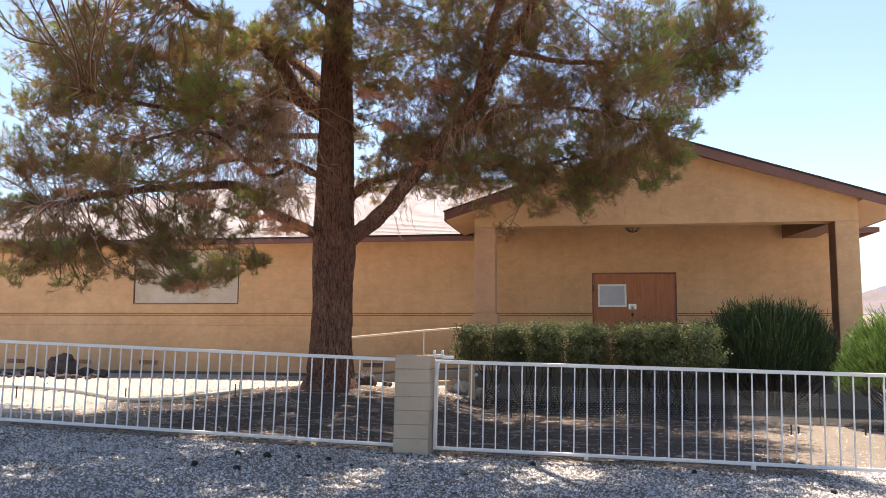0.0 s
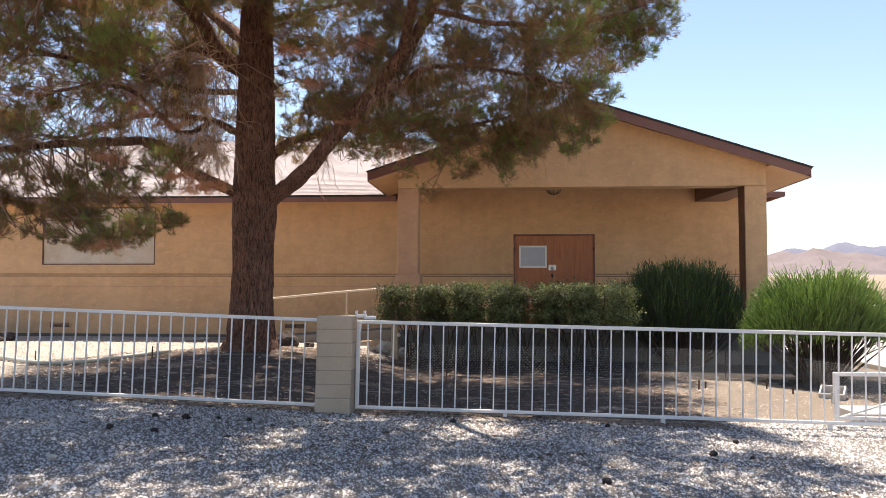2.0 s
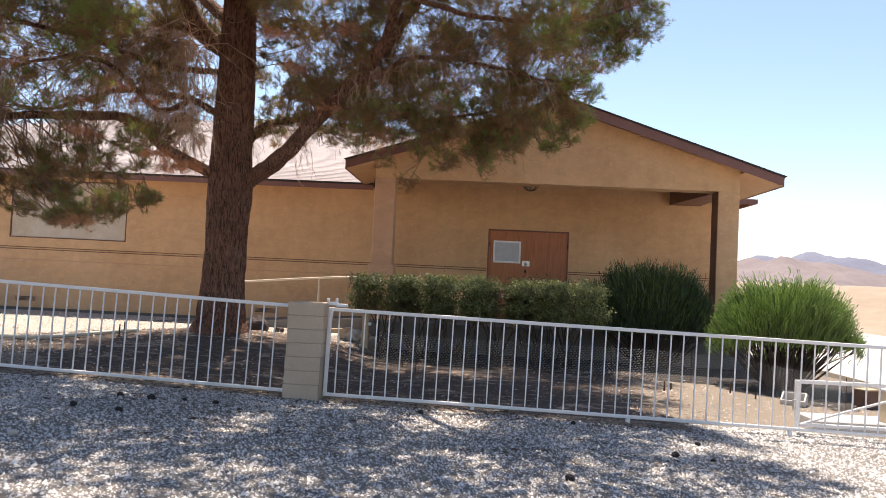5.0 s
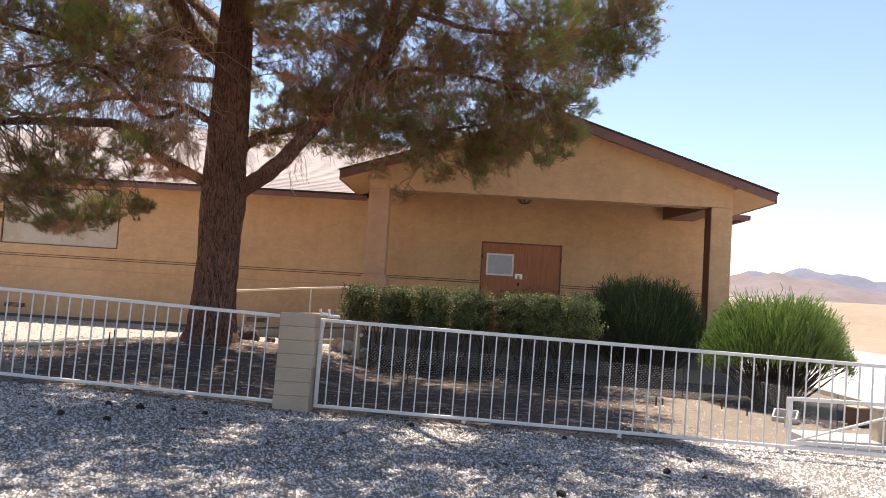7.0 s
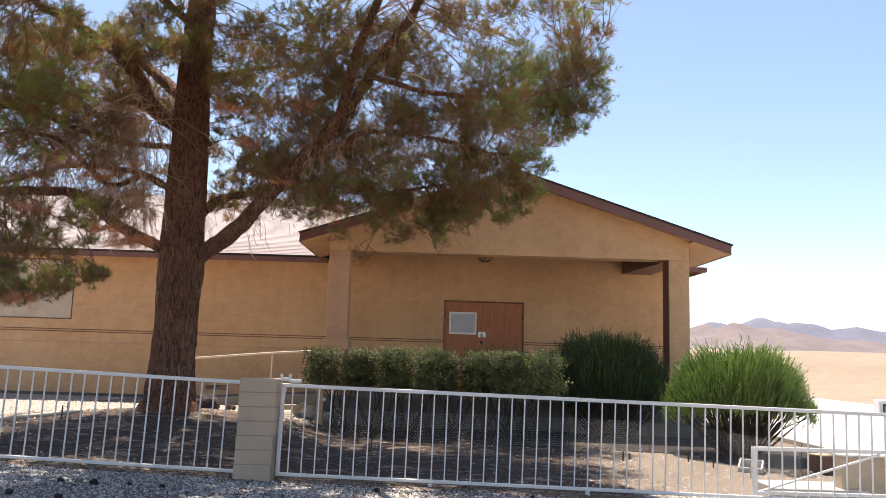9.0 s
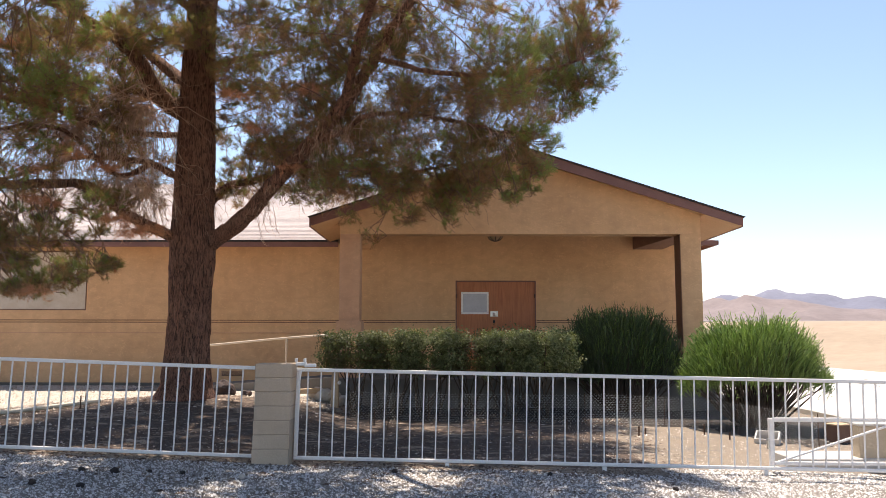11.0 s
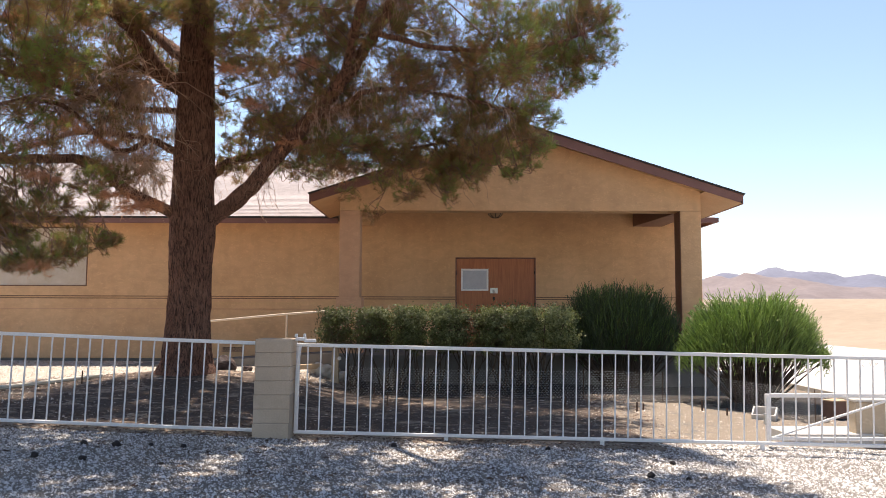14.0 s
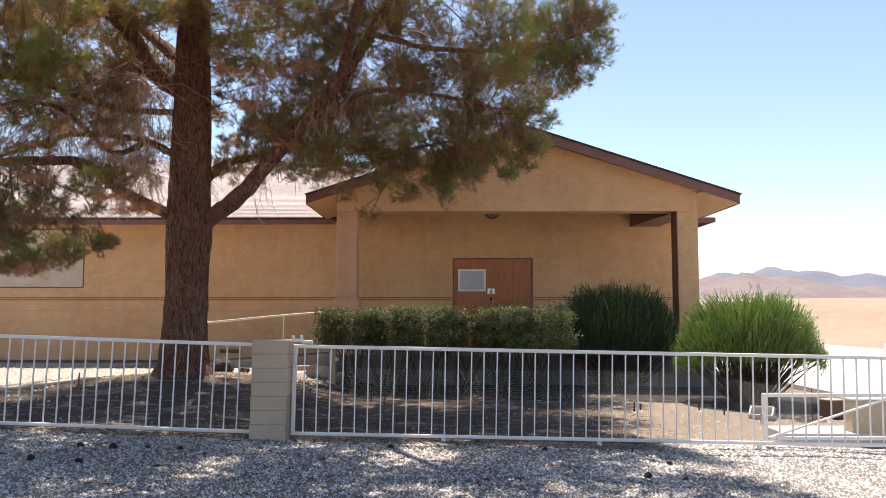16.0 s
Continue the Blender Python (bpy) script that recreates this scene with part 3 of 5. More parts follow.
                vs += [(a0, ey0 + la, za), (a1, ey0 + la, za), (b1, ey0 + lb, zb), (b0, ey0 + lb, zb), (a0, ey0 + la, za - 0.005), (a1, ey0 + la, za - 0.005)]
                fs += [(m, m + 1, m + 2, m + 3), (m + 4, m + 5, m + 1, m)]
    tagged(part("roof", mesh_np("roof", vs, fs, SHINGLE), SHINGLE, house, "sun-bleached pinkish grey shingles"), kind="stuff")
    part("fascia", box(ex0, -2.55, ey0 - 0.03, ey0 - 0.002, EAVE_Z - 0.15, EAVE_Z + 0.005, 0.004), FASCIA, house, "brown painted eave board")
    part("drip_edge", box(ex0, -2.55, ey0 - 0.045, ey0 - 0.032, EAVE_Z - 0.035, EAVE_Z + 0.012), DARK_METAL, house, "dark metal drip edge")
    part("fascia", box(5.0, ex1, ey0 - 0.03, ey0 - 0.002, EAVE_Z - 0.11, EAVE_Z + 0.005, 0.004), FASCIA, house, "brown painted eave board")
    part("fascia", box(ex1 + 0.002, ex1 + 0.03, ey0 - 0.03, ey1, EAVE_Z - 0.10, EAVE_Z + 0.005, 0.004), FASCIA, house, "brown painted eave board")
    for a, b in ((ex0, -2.6), (5.4, ex1)):
        part("soffit", box(a, b, ey0, WALL_Y - 0.002, EAVE_Z - 0.04, EAVE_Z - 0.02), SOFFIT, house)
    return house


def build_porch():
    """The gabled porch: slab, two piers, beam wall with the gable, roof, side beams, ceiling."""
    porch = thing("porch", (1.5, 16.5, 0.1), "gabled tan stucco porch with square piers and brown bargeboards", "porch", "", "structure")
    px0, px1 = -2.19, 5.035
    fy, half_w, eave = 15.5, 4.27, 3.68
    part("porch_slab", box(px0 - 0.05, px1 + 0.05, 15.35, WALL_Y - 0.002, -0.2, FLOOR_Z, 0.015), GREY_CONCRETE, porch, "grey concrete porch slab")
    for a, b in ((px0, px0 + 0.41), (px1 - 0.41, px1)):
        part("pier", box(a, b, PORCH_Y, PORCH_Y + 0.41, FLOOR_Z, 3.398, 0.008), STUCCO if a > 0 else STUCCO_PIER, porch, "square stuccoed pier")
        if a > 0:
            part("pier_trim", box(a - 0.014, a - 0.002, PORCH_Y + 0.004, PORCH_Y + 0.40, FLOOR_Z, 3.396, 0.003), BEAM_BROWN, porch, "brown painted trim board")
            continue
        part("pier_plinth", box(a - 0.05, b + 0.05, PORCH_Y - 0.05, PORCH_Y + 0.46, FLOOR_Z, 1.66, 0.008), STUCCO_PIER, porch)
    # gable wall over the opening
    mid = 1.51
    k = 0.326
    roof_z = lambda x: eave + (half_w - abs(x - mid)) * k
    poly = [(px0, 3.40), (px1, 3.40), (px1, roof_z(px1) - 0.13), (mid, roof_z(mid) - 0.13), (px0, roof_z(px0) - 0.13)]
    part("gable_wall", prism(poly, "y", PORCH_Y, PORCH_Y + 0.41), STUCCO, porch, "tan stucco gable")
    # added ceiling, out of view, dark to lessen bounced light in the porch
    part("ceiling", box(px0 + 0.42, px1 - 0.42, PORCH_Y + 0.412, WALL_Y - 0.005, 3.82, 3.86), BEAM_BROWN, porch, "dark brown porch ceiling out of view")
    for a, b in ((px0, px0 + 0.41), (px1 - 0.41, px1)):
        skew = -0.28 if a > 0 else 0.0
        poly = [(a, PORCH_Y + 0.412), (b, PORCH_Y + 0.412), (b, WALL_Y - 0.003), (a + skew, WALL_Y - 0.003)]
        part("side_beam", prism(poly, "z", 3.40, 3.80), BEAM_BROWN if a > 0 else STUCCO, porch)
    # roof planes with shingle steps, bargeboards, eave boards
    back = 27.5
    for sgn in (-1, 1):
        vs, fs, n = [], [], 28
        run = half_w
        for c in range(n):
            d0, d1 = run * (1 - c / n), run * (1 - (c + 1) / n)
            z0, z1 = eave + (run - d0) * k + 0.012, eave + (run - d1) * k
            m = len(vs)
            for d, z in ((d0, z0), (d1, z1), (d0, z0 - 0.012)):
                vs += [(mid + sgn * d, fy, z), (mid + sgn * d, back, z)]
            fs += [(m, m + 1, m + 3, m + 2), (m + 4, m + 5, m + 1, m)]
        part("roof_plane", mesh_np("roof_plane", vs, fs, SHINGLE), SHINGLE, porch, "pinkish grey shingles")
        e = mid + sgn * half_w
        o = 0.02 * sgn
        barge = [(mid, rid_z) for rid_z in (roof_z(mid) - 0.006, roof_z(mid) - 0.20)]
        poly = [barge[0], barge[1], (e - sgn * 0.06, roof_z(e) - 0.15), (e, roof_z(e) - 0.006)]
        part("bargeboard", prism(poly, "y", fy - 0.035, fy - 0.002), FASCIA, porch, "brown painted bargeboard")
        poly = [(mid, roof_z(mid) + 0.026), (mid, roof_z(mid) - 0.004), (e, roof_z(e) - 0.004), (e + sgn * 0.03, roof_z(e) + 0.02)]
        part("rake_edge", prism(poly, "y", fy - 0.06, fy - 0.001), DARK_METAL, porch, "dark shingle edge over the bargeboard")
        part("eave_board", box(min(e, e - 0.03 * sgn), max(e, e - 0.03 * sgn), fy, 18.1, eave - 0.18, eave - 0.01, 0.004), FASCIA, porch)
        inner = px0 if sgn < 0 else px1
        poly = [(e - sgn * 0.032, eave - 0.17), (e - sgn * 0.032, eave - 0.15), (inner, roof_z(inner) - 0.16), (inner, roof_z(inner) - 0.175)]
        part("soffit", prism(poly, "y", fy + 0.002, 18.1), SOFFIT, porch)
        # sloping underside in front of the gable wall
        poly = [(e - sgn * 0.1, roof_z(e) - 0.11), (e - sgn * 0.1, roof_z(e) - 0.095), (mid, roof_z(mid) - 0.10), (mid, roof_z(mid) - 0.115)]
        part("gable_soffit", prism(poly, "y", fy + 0.002, PORCH_Y + 0.3), SOFFIT, porch)
    # ceiling lamp
    lamp = thing("ceiling_lamp", (0.99, 16.9, 3.66), "dark metal porch ceiling lamp with a glass bowl", "lamp")
    bm = bmesh.new()
    bmesh.ops.create_uvsphere(bm, u_segments=18, v_segments=9, radius=0.15)
    bmesh.ops.delete(bm, geom=[v for v in bm.verts if v.co.z > 0.005], context="VERTS")
    bmesh.ops.scale(bm, vec=(1, 1, 0.75), verts=bm.verts)
    bmesh.ops.translate(bm, vec=(0.99, 16.9, 3.50), verts=bm.verts)
    part("bowl", bm, LUMBER, lamp, "amber glass bowl")
    bm = bmesh.new()
    bmesh.ops.create_cone(bm, cap_ends=True, segments=20, radius1=0.17, radius2=0.12, depth=0.04)
    bmesh.ops.translate(bm, vec=(0.99, 16.9, 3.52), verts=bm.verts)
    part("canopy", bm, DARK_METAL, lamp)
    pipe([(0.99, 16.9, 3.53), (0.99, 16.9, 3.82)], 0.02, DARK_METAL, "stem", lamp)
    for i in range(4):
        a = i * math.pi / 4
        line = [(0.99 + 0.157 * math.cos(a) * math.cos(q), 16.9 + 0.157 * math.sin(a) * math.cos(q), 3.50 - 0.12 * math.sin(q)) for q in np.linspace(0, math.pi, 9)]
        pipe(line, 0.008, DARK_METAL, "cage_bar", lamp, "", 6, 2)


def build_doors():
    door = thing("door_1", (1.15, WALL_Y, FLOOR_Z), "closed pair of brown wooden entrance doors", "door", "", "structure")
    part("door_frame", box(0.155, 2.045, WALL_Y - 0.008, WALL_Y + 0.1, 2.632, 2.658, 0.003), FASCIA, door)
    for a, b in ((0.155, 0.18), (2.02, 2.045)):
        part("door_frame", box(a, b, WALL_Y - 0.01, WALL_Y + 0.1, FLOOR_Z, 2.63, 0.003), FASCIA, door)
    for a, b in ((0.182, 1.097), (1.102, 2.018)):
        leaf = part("door_leaf", box(a, b, WALL_Y + 0.02, WALL_Y + 0.065, FLOOR_Z + 0.01, 2.629, 0.003), DOOR_WOOD, door, "brown wood-grain door leaf")
        for hz in (0.8, 1.55, 2.3):
            hx = a - 0.001 if a < 1 else b + 0.001
            part("hinge", box(hx - 0.012, hx + 0.012, WALL_Y + 0.004, WALL_Y + 0.018, hz - 0.05, hz + 0.05, 0.003), DARK_METAL, leaf)
    part("astragal", box(1.085, 1.115, WALL_Y + 0.008, WALL_Y + 0.018, FLOOR_Z + 0.01, 2.625, 0.003), DOOR_WOOD, door)
    plate = part("latch_plate", box(0.97, 1.15, WALL_Y + 0.004, WALL_Y + 0.0185, 1.81, 1.94, 0.006), STEEL, door, "bright steel latch plate")
    bm = bmesh.new()
    bmesh.ops.create_uvsphere(bm, u_segments=12, v_segments=8, radius=0.04)
    bmesh.ops.translate(bm, vec=(1.06, WALL_Y - 0.03, 1.865), verts=bm.verts)
    part("knob", bm, STEEL, plate, "round steel knob")
    part("padlock", box(1.03, 1.08, WALL_Y - 0.03, WALL_Y - 0.002, 1.66, 1.73, 0.008), DARK_METAL, door, "dark padlock")
    notice = thing("notice_board", (0.7, WALL_Y, 1.8), "white framed notice board with pale paper, hung on the door", "notice board")
    nx0, nx1, nz0, nz1 = 0.285, 0.93, 1.87, 2.39
    part("sheet", box(nx0 + 0.04, nx1 - 0.04, WALL_Y + 0.006, WALL_Y + 0.012, nz0 + 0.04, nz1 - 0.04), PAPER, notice, "pale grey paper behind glass")
    for a, b, c, d in ((nx0, nx1, nz0, nz0 + 0.042), (nx0, nx1, nz1 - 0.042, nz1), (nx0, nx0 + 0.042, nz0 + 0.044, nz1 - 0.044), (nx1 - 0.042, nx1, nz0 + 0.044, nz1 - 0.044)):
        part("frame_bar", box(a, b, WALL_Y - 0.015, WALL_Y + 0.0185, c, d, 0.004), WHITE_FRAME, notice, "white frame")


build_house()
build_porch()
build_doors()

# ---------------------------------------------------------------- fence, gate and pillar


def build_pillar():
    pil = thing("block_pillar", (-1.915, 8.95, 0.0), "tan slump-block gate pillar of seven courses", "pillar")
    rng = random.Random(3)
    part("core", box(-2.115, -1.725, 8.762, 9.148, -0.15, 1.06), MORTAR, pil, "recessed mortar core")
    h = 0.153
    for k in range(7):
        j = rng.uniform(-0.006, 0.006)
        z0 = 0.0 + k * h
        lean = 0.02 * (1 - k / 6.0)
        bm = box(-2.112 + j - lean, -1.715 + j - lean, 8.755, 9.155, z0 + (0.0025 if k else -0.05), z0 + h - 0.0025, 0.006)
        part("block", bm, BLOCK, pil)


def bars(name, label, x_from, x_to, n, slope, z_from, y, height, first, gap, mats, group):
    """A run of welded tube fence: rails, end posts and pickets, leaning with the slope of the ground."""
    run = thing(name, (x_from, y, z_from), label, "fence" if name == "fence_panel" else "gate", group)
    turn = Matrix.Translation((x_from, y, z_from)) @ Matrix.Rotation(math.atan(-slope), 4, "Y")
    length = abs(x_to - x_from) * math.hypot(1, slope)
    s = 1 if x_to > x_from else -1

    def piece(nm, a, b, z0, z1, th, bev=0.004, lab=""):
        lo, hi = sorted((s * a, s * b))
        bm = box(lo, hi, -th / 2, th / 2, z0, z1, bev)
        bmesh.ops.transform(bm, matrix=turn, verts=bm.verts)
        return part(nm, bm, mats, run, lab)
    piece("top_rail", 0, length, height - 0.04, height, 0.04, 0.005)
    piece("bottom_rail", 0, length, 0.0, 0.036, 0.04, 0.005)
    piece("end_post", 0, 0.042, 0.038, height - 0.042, 0.04, 0.005)
    # pickets share one mesh
    bm = box(-0.007, 0.007, -0.007, 0.007, 0.037, height - 0.041)
    me = bpy.data.meshes.new("picket")
    bm.to_mesh(me)
    bm.free()
    me.materials.append(mats)
    rng = random.Random(8)
    for i in range(n):
        d = first + gap * i
        if d > length - 0.03:
            break
        ob = new("picket", me)
        ob.parent = run
        ob.matrix_parent_inverse = run.matrix_basis.inverted()
        ob.matrix_basis = turn @ Matrix.Translation((s * d + rng.uniform(-0.002, 0.002), rng.uniform(-0.003, 0.003), 0)) @ Matrix.Rotation(rng.uniform(-0.006, 0.006), 4, "Y")
    return run, turn


def build_fence():
    bars("fence_panel", "white-painted steel picket fence panel above the crushed stone", -2.12, -9.6, 60, -0.034, 0.035, 8.95, 1.0, 0.206, 0.1443, WHITE, "")
    gate, turn = bars("sliding_gate", "long white-painted steel picket gate", -1.715, 8.0, 70, -0.0195, 0.02, 8.95, 1.0, 0.133, 0.1432, WHITE, "")
    for d in (1.70, 3.43, 5.2, 7.0):
        bm = box(d - 0.022, d + 0.022, -0.022, 0.022, -0.065, -0.002, 0.004)
        bmesh.ops.transform(bm, matrix=turn, verts=bm.verts)
        part("gate_foot", bm, WHITE, gate, "short steel foot under the rail")
    # latch on the pillar side
    latch = part("latch", box(-1.70, -1.58, 8.88, 8.92, 1.045, 1.085, 0.006), WHITE, gate, "white steel latch bracket")
    for lx in (-1.695, -1.60):
        part("latch_tab", box(lx - 0.012, lx + 0.012, 8.87, 8.93, 1.086, 1.125, 0.003), WHITE, latch, "upright steel tab")
    part("latch_arm", box(-1.60, -1.47, 8.86, 8.90, 1.03, 1.068, 0.006), WHITE, latch)
    bm = box(-1.66, -1.63, 8.87, 8.91, 0.80, 1.0, 0.004)
    bmesh.ops.rotate(bm, cent=(-1.645, 8.89, 1.0), matrix=Matrix.Rotation(0.12, 3, "Y"), verts=bm.verts)
    part("latch_strap", bm, WHITE, latch)
    # low frame with a diagonal brace behind the gate
    fr = thing("brace_frame", (3.7, 9.12, -0.1), "low white-painted steel frame with a diagonal brace behind the gate", "frame")
    y = 9.13
    part("frame_post", box(3.60, 3.65, y - 0.025, y + 0.025, -0.1, 0.46, 0.005), WHITE, fr)
    part("frame_rail", box(3.652, 8.0, y - 0.02, y + 0.02, 0.42, 0.465, 0.005), WHITE, fr)
    part("frame_rail", box(3.652, 8.0, y - 0.02, y + 0.02, -0.06, -0.02, 0.005), WHITE, fr)
    pipe([(3.68, y, -0.03), (5.05, y, 0.41)], 0.014, WHITE, "brace", fr, "thin diagonal brace")
    part("hinge", box(3.575, 3.598, y - 0.03, y + 0.01, 0.12, 0.24, 0.005), STEEL, fr)


build_pillar()
build_fence()


# ---------------------------------------------------------------- handrail, yard bits


def build_handrail():
    rail = thing("ramp_handrail", (-3.4, 16.6, 0.2), "cream-painted pipe handrail along the entrance ramp", "handrail")
    pipe([(-5.2, 16.6, 1.145), (-4.6, 16.6, 1.20), (-3.38, 16.6, 1.315), (-2.2, 16.6, 1.40)], 0.024, CREAM, "rail", rail)
    for x in (-5.1, -3.38):
        zt = float(np.interp(x, [-5.2, -4.6, -3.38], [1.145, 1.20, 1.315]))
        pipe([(x, 16.6, 0.15), (x, 16.6, zt)], 0.022, CREAM, "rail_post", rail)
    ramp_th = thing("entrance_ramp", (-4.2, 17.0, 0.18), "grey concrete ramp rising to the porch", "ramp", "", "structure")
    poly = [(-7.5, 0.10), (-2.13, 0.10), (-2.13, 0.52), (-6.8, 0.21), (-7.5, 0.19)]
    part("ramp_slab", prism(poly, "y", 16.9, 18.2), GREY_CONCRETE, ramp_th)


def rock(name, label, x, y, size, mat, seed, squash=0.7, sink=0.25, category="rock", group=""):
    bm = bmesh.new()
    bmesh.ops.create_icosphere(bm, subdivisions=3, radius=1.0)
    for v in bm.verts:
        n = v.co.normalized()
        k = 1 + 0.34 * noise.noise(n * 1.3 + Vector((seed * 7.1, 0, 0))) + 0.16 * noise.noise(n * 3.1 + Vector((seed * 3.7, 4, 0))) + 0.06 * noise.noise(n * 8 + Vector((0, seed, 0)))
        v.co = n * k
        v.co.z *= squash
    bmesh.ops.scale(bm, vec=(size, size * 0.85, size), verts=bm.verts)
    z = ground_z(x, y)
    bmesh.ops.translate(bm, vec=(x, y, z + size * squash * (1 - 2 * sink) * 0.9), verts=bm.verts)
    me = bpy.data.meshes.new(name)
    bm.to_mesh(me)
    bm.free()
    me.materials.append(mat)
    return tagged(new(name, me), label, category, group)


def build_yard_bits():
    rock("boulder", "large dark lava boulder on the gravel by the house", -12.35, 17.3, 0.38, LAVA, 1, 0.78, 0.1)
    pile = random.Random(41)
    heap = [(-13.3, 17.4, 0.20), (-11.75, 17.35, 0.20), (-11.15, 17.0, 0.19), (-13.0, 17.0, 0.15)]
    heap += [(pile.uniform(-14.0, -10.9), pile.uniform(16.2, 17.1), pile.uniform(0.05, 0.12)) for _ in range(26)]
    for i, (x, y, s) in enumerate(heap):
        rock("lava_rock", "small dark lava rock heaped beside the boulder", x, y, s, LAVA, 10 + i, 0.55, 0.02, "rock", "lava rocks")
    rock("dark_stone", "dark rounded stone near the tree trunk", -4.0, 14.35, 0.19, LAVA, 31, 0.85, 0.2)
    rock("dark_stone", "dark rounded stone near the tree trunk", -3.65, 14.5, 0.1, LAVA, 32)
    for i, (x, y, s) in enumerate([(-2.2, 14.6, 0.2), (-2.0, 14.4, 0.13), (-2.45, 14.9, 0.17), (-3.35, 15.4, 0.16), (-3.1, 15.5, 0.12), (-1.95, 14.8, 0.12)]):
        rock("pale_rock", "pale rough rock beside the hedge end", x, y, s, PALE_STONE, 40 + i, 0.8, 0.2, "rock", "pale rocks")
    beam = thing("timber_beam", (-2.8, 14.7, 0.3), "weathered timber beam lying on the ground", "timber")
    bm = box(-3.5, -2.35, 14.62, 14.74, 0.30, 0.39, 0.01)
    bmesh.ops.rotate(bm, cent=(-2.9, 14.7, 0.3), matrix=Matrix.Rotation(radians(-3), 3, "Y") @ Matrix.Rotation(radians(8), 3, "Z"), verts=bm.verts)
    part("beam", bm, LUMBER, beam)
    post = thing("timber_post", (-1.99, 14.0, 0.1), "short tan timber post at the hedge end", "post")
    part("post", box(-2.04, -1.92, 13.95, 14.05, 0.0, 0.92, 0.008), LUMBER, post)
    bm = bmesh.new()
    bmesh.ops.create_uvsphere(bm, u_segments=14, v_segments=9, radius=0.035)
    bmesh.ops.translate(bm, vec=(-1.9, 13.92, 0.56), verts=bm.verts)
    part("tap_cap", bm, WHITE, post, "white round cap")
    hose = thing("garden_hose", (-7, 12, 0.2), "pale garden hose lying in a long curve on the gravel", "hose")
    pts = [(-11.8, 13.8), (-10.4, 13.5), (-9.2, 13.06), (-8.1, 12.25), (-7.2, 11.7), (-6.6, 11.75), (-6.1, 12.2), (-5.6, 12.9)]
    pipe([(x, y, ground_z(x, y) + 0.045) for x, y in pts], 0.034, HOSE, "tube", hose, "", 8, 8)
    # short rusty stakes
    for x, y, h in ((2.72, 11.6, 0.14), (3.75, 11.9, 0.15), (3.98, 11.5, 0.10), (1.75, 12.0, 0.14), (2.85, 11.75, 0.10)):
        st = thing("steel_stake", (x, y, ground_z(x, y)), "short rusty steel stake in the bare earth", "stake", "stakes")
        z = ground_z(x, y)
        pipe([(x, y, z - 0.05), (x + 0.004, y, z + h)], 0.012, RUST, "rod", st, "", 6)
    for i, (x, y) in enumerate([(-1.15, 12.4), (-0.9, 11.9), (-9.1, 11.6), (-7.35, 11.9), (-5.6, 12.2), (-5.75, 12.7)]):
        st = thing("steel_stake", (x, y, ground_z(x, y)), "short rusty steel stake in the litter", "stake", "stakes")
        z = ground_z(x, y)
        pipe([(x, y, z - 0.05), (x + 0.006, y, z + 0.2)], 0.01, RUST, "rod", st, "", 6)
    # dark cones and stones on the crushed stone
    rng = random.Random(12)
    spots = [(-0.24, 8.43, 0.055), (-0.56, 8.43, 0.045), (1.82, 7.22, 0.05), (2.14, 7.17, 0.03), (1.06, 8.51, 0.04), (-1.99, 7.83, 0.045), (-2.62, 7.98, 0.04), (-3.25, 7.89, 0.055),
             (-3.7, 7.2, 0.05), (-3.24, 7.14, 0.045), (-3.49, 5.9, 0.05), (0.75, 6.05, 0.05), (2.2, 7.9, 0.04), (-3.6, 7.95, 0.045), (-2.95, 8.0, 0.03), (0.85, 8.5, 0.03)]
    for i, (x, y, s) in enumerate(spots):
        rock("pine_cone" if i % 3 else "small_stone", "small dark cone or stone lying on the crushed stone", x, y, s * 0.72, CONE if i % 5 else PALE_STONE, 60 + i, 0.8, 0.1, "debris", "ground debris")


build_handrail()
build_yard_bits()


def hollow_block(name, label, x, y, w, d, h, turn, mat, wall=0.035, tilt=0.0):
    ob = thing(name, (x, y, ground_z(x, y)), label, "block")
    m = Matrix.Translation((x, y, ground_z(x, y) - 0.01)) @ Matrix.Rotation(radians(turn), 4, "Z") @ Matrix.Rotation(radians(tilt), 4, "X")
    bm = box(-w / 2, w / 2, -d / 2, -d / 2 + wall, 0, h, 0.004)
    box(-w / 2, w / 2, d / 2 - wall, d / 2, 0, h, 0.004, bm)
    box(-w / 2, -w / 2 + wall, -d / 2 + wall, d / 2 - wall, 0, h, 0, bm)
    box(w / 2 - wall, w / 2, -d / 2 + wall, d / 2 - wall, 0, h, 0, bm)
    bmesh.ops.transform(bm, matrix=m, verts=bm.verts)
    part("block_shell", bm, mat, ob)
    return ob, m


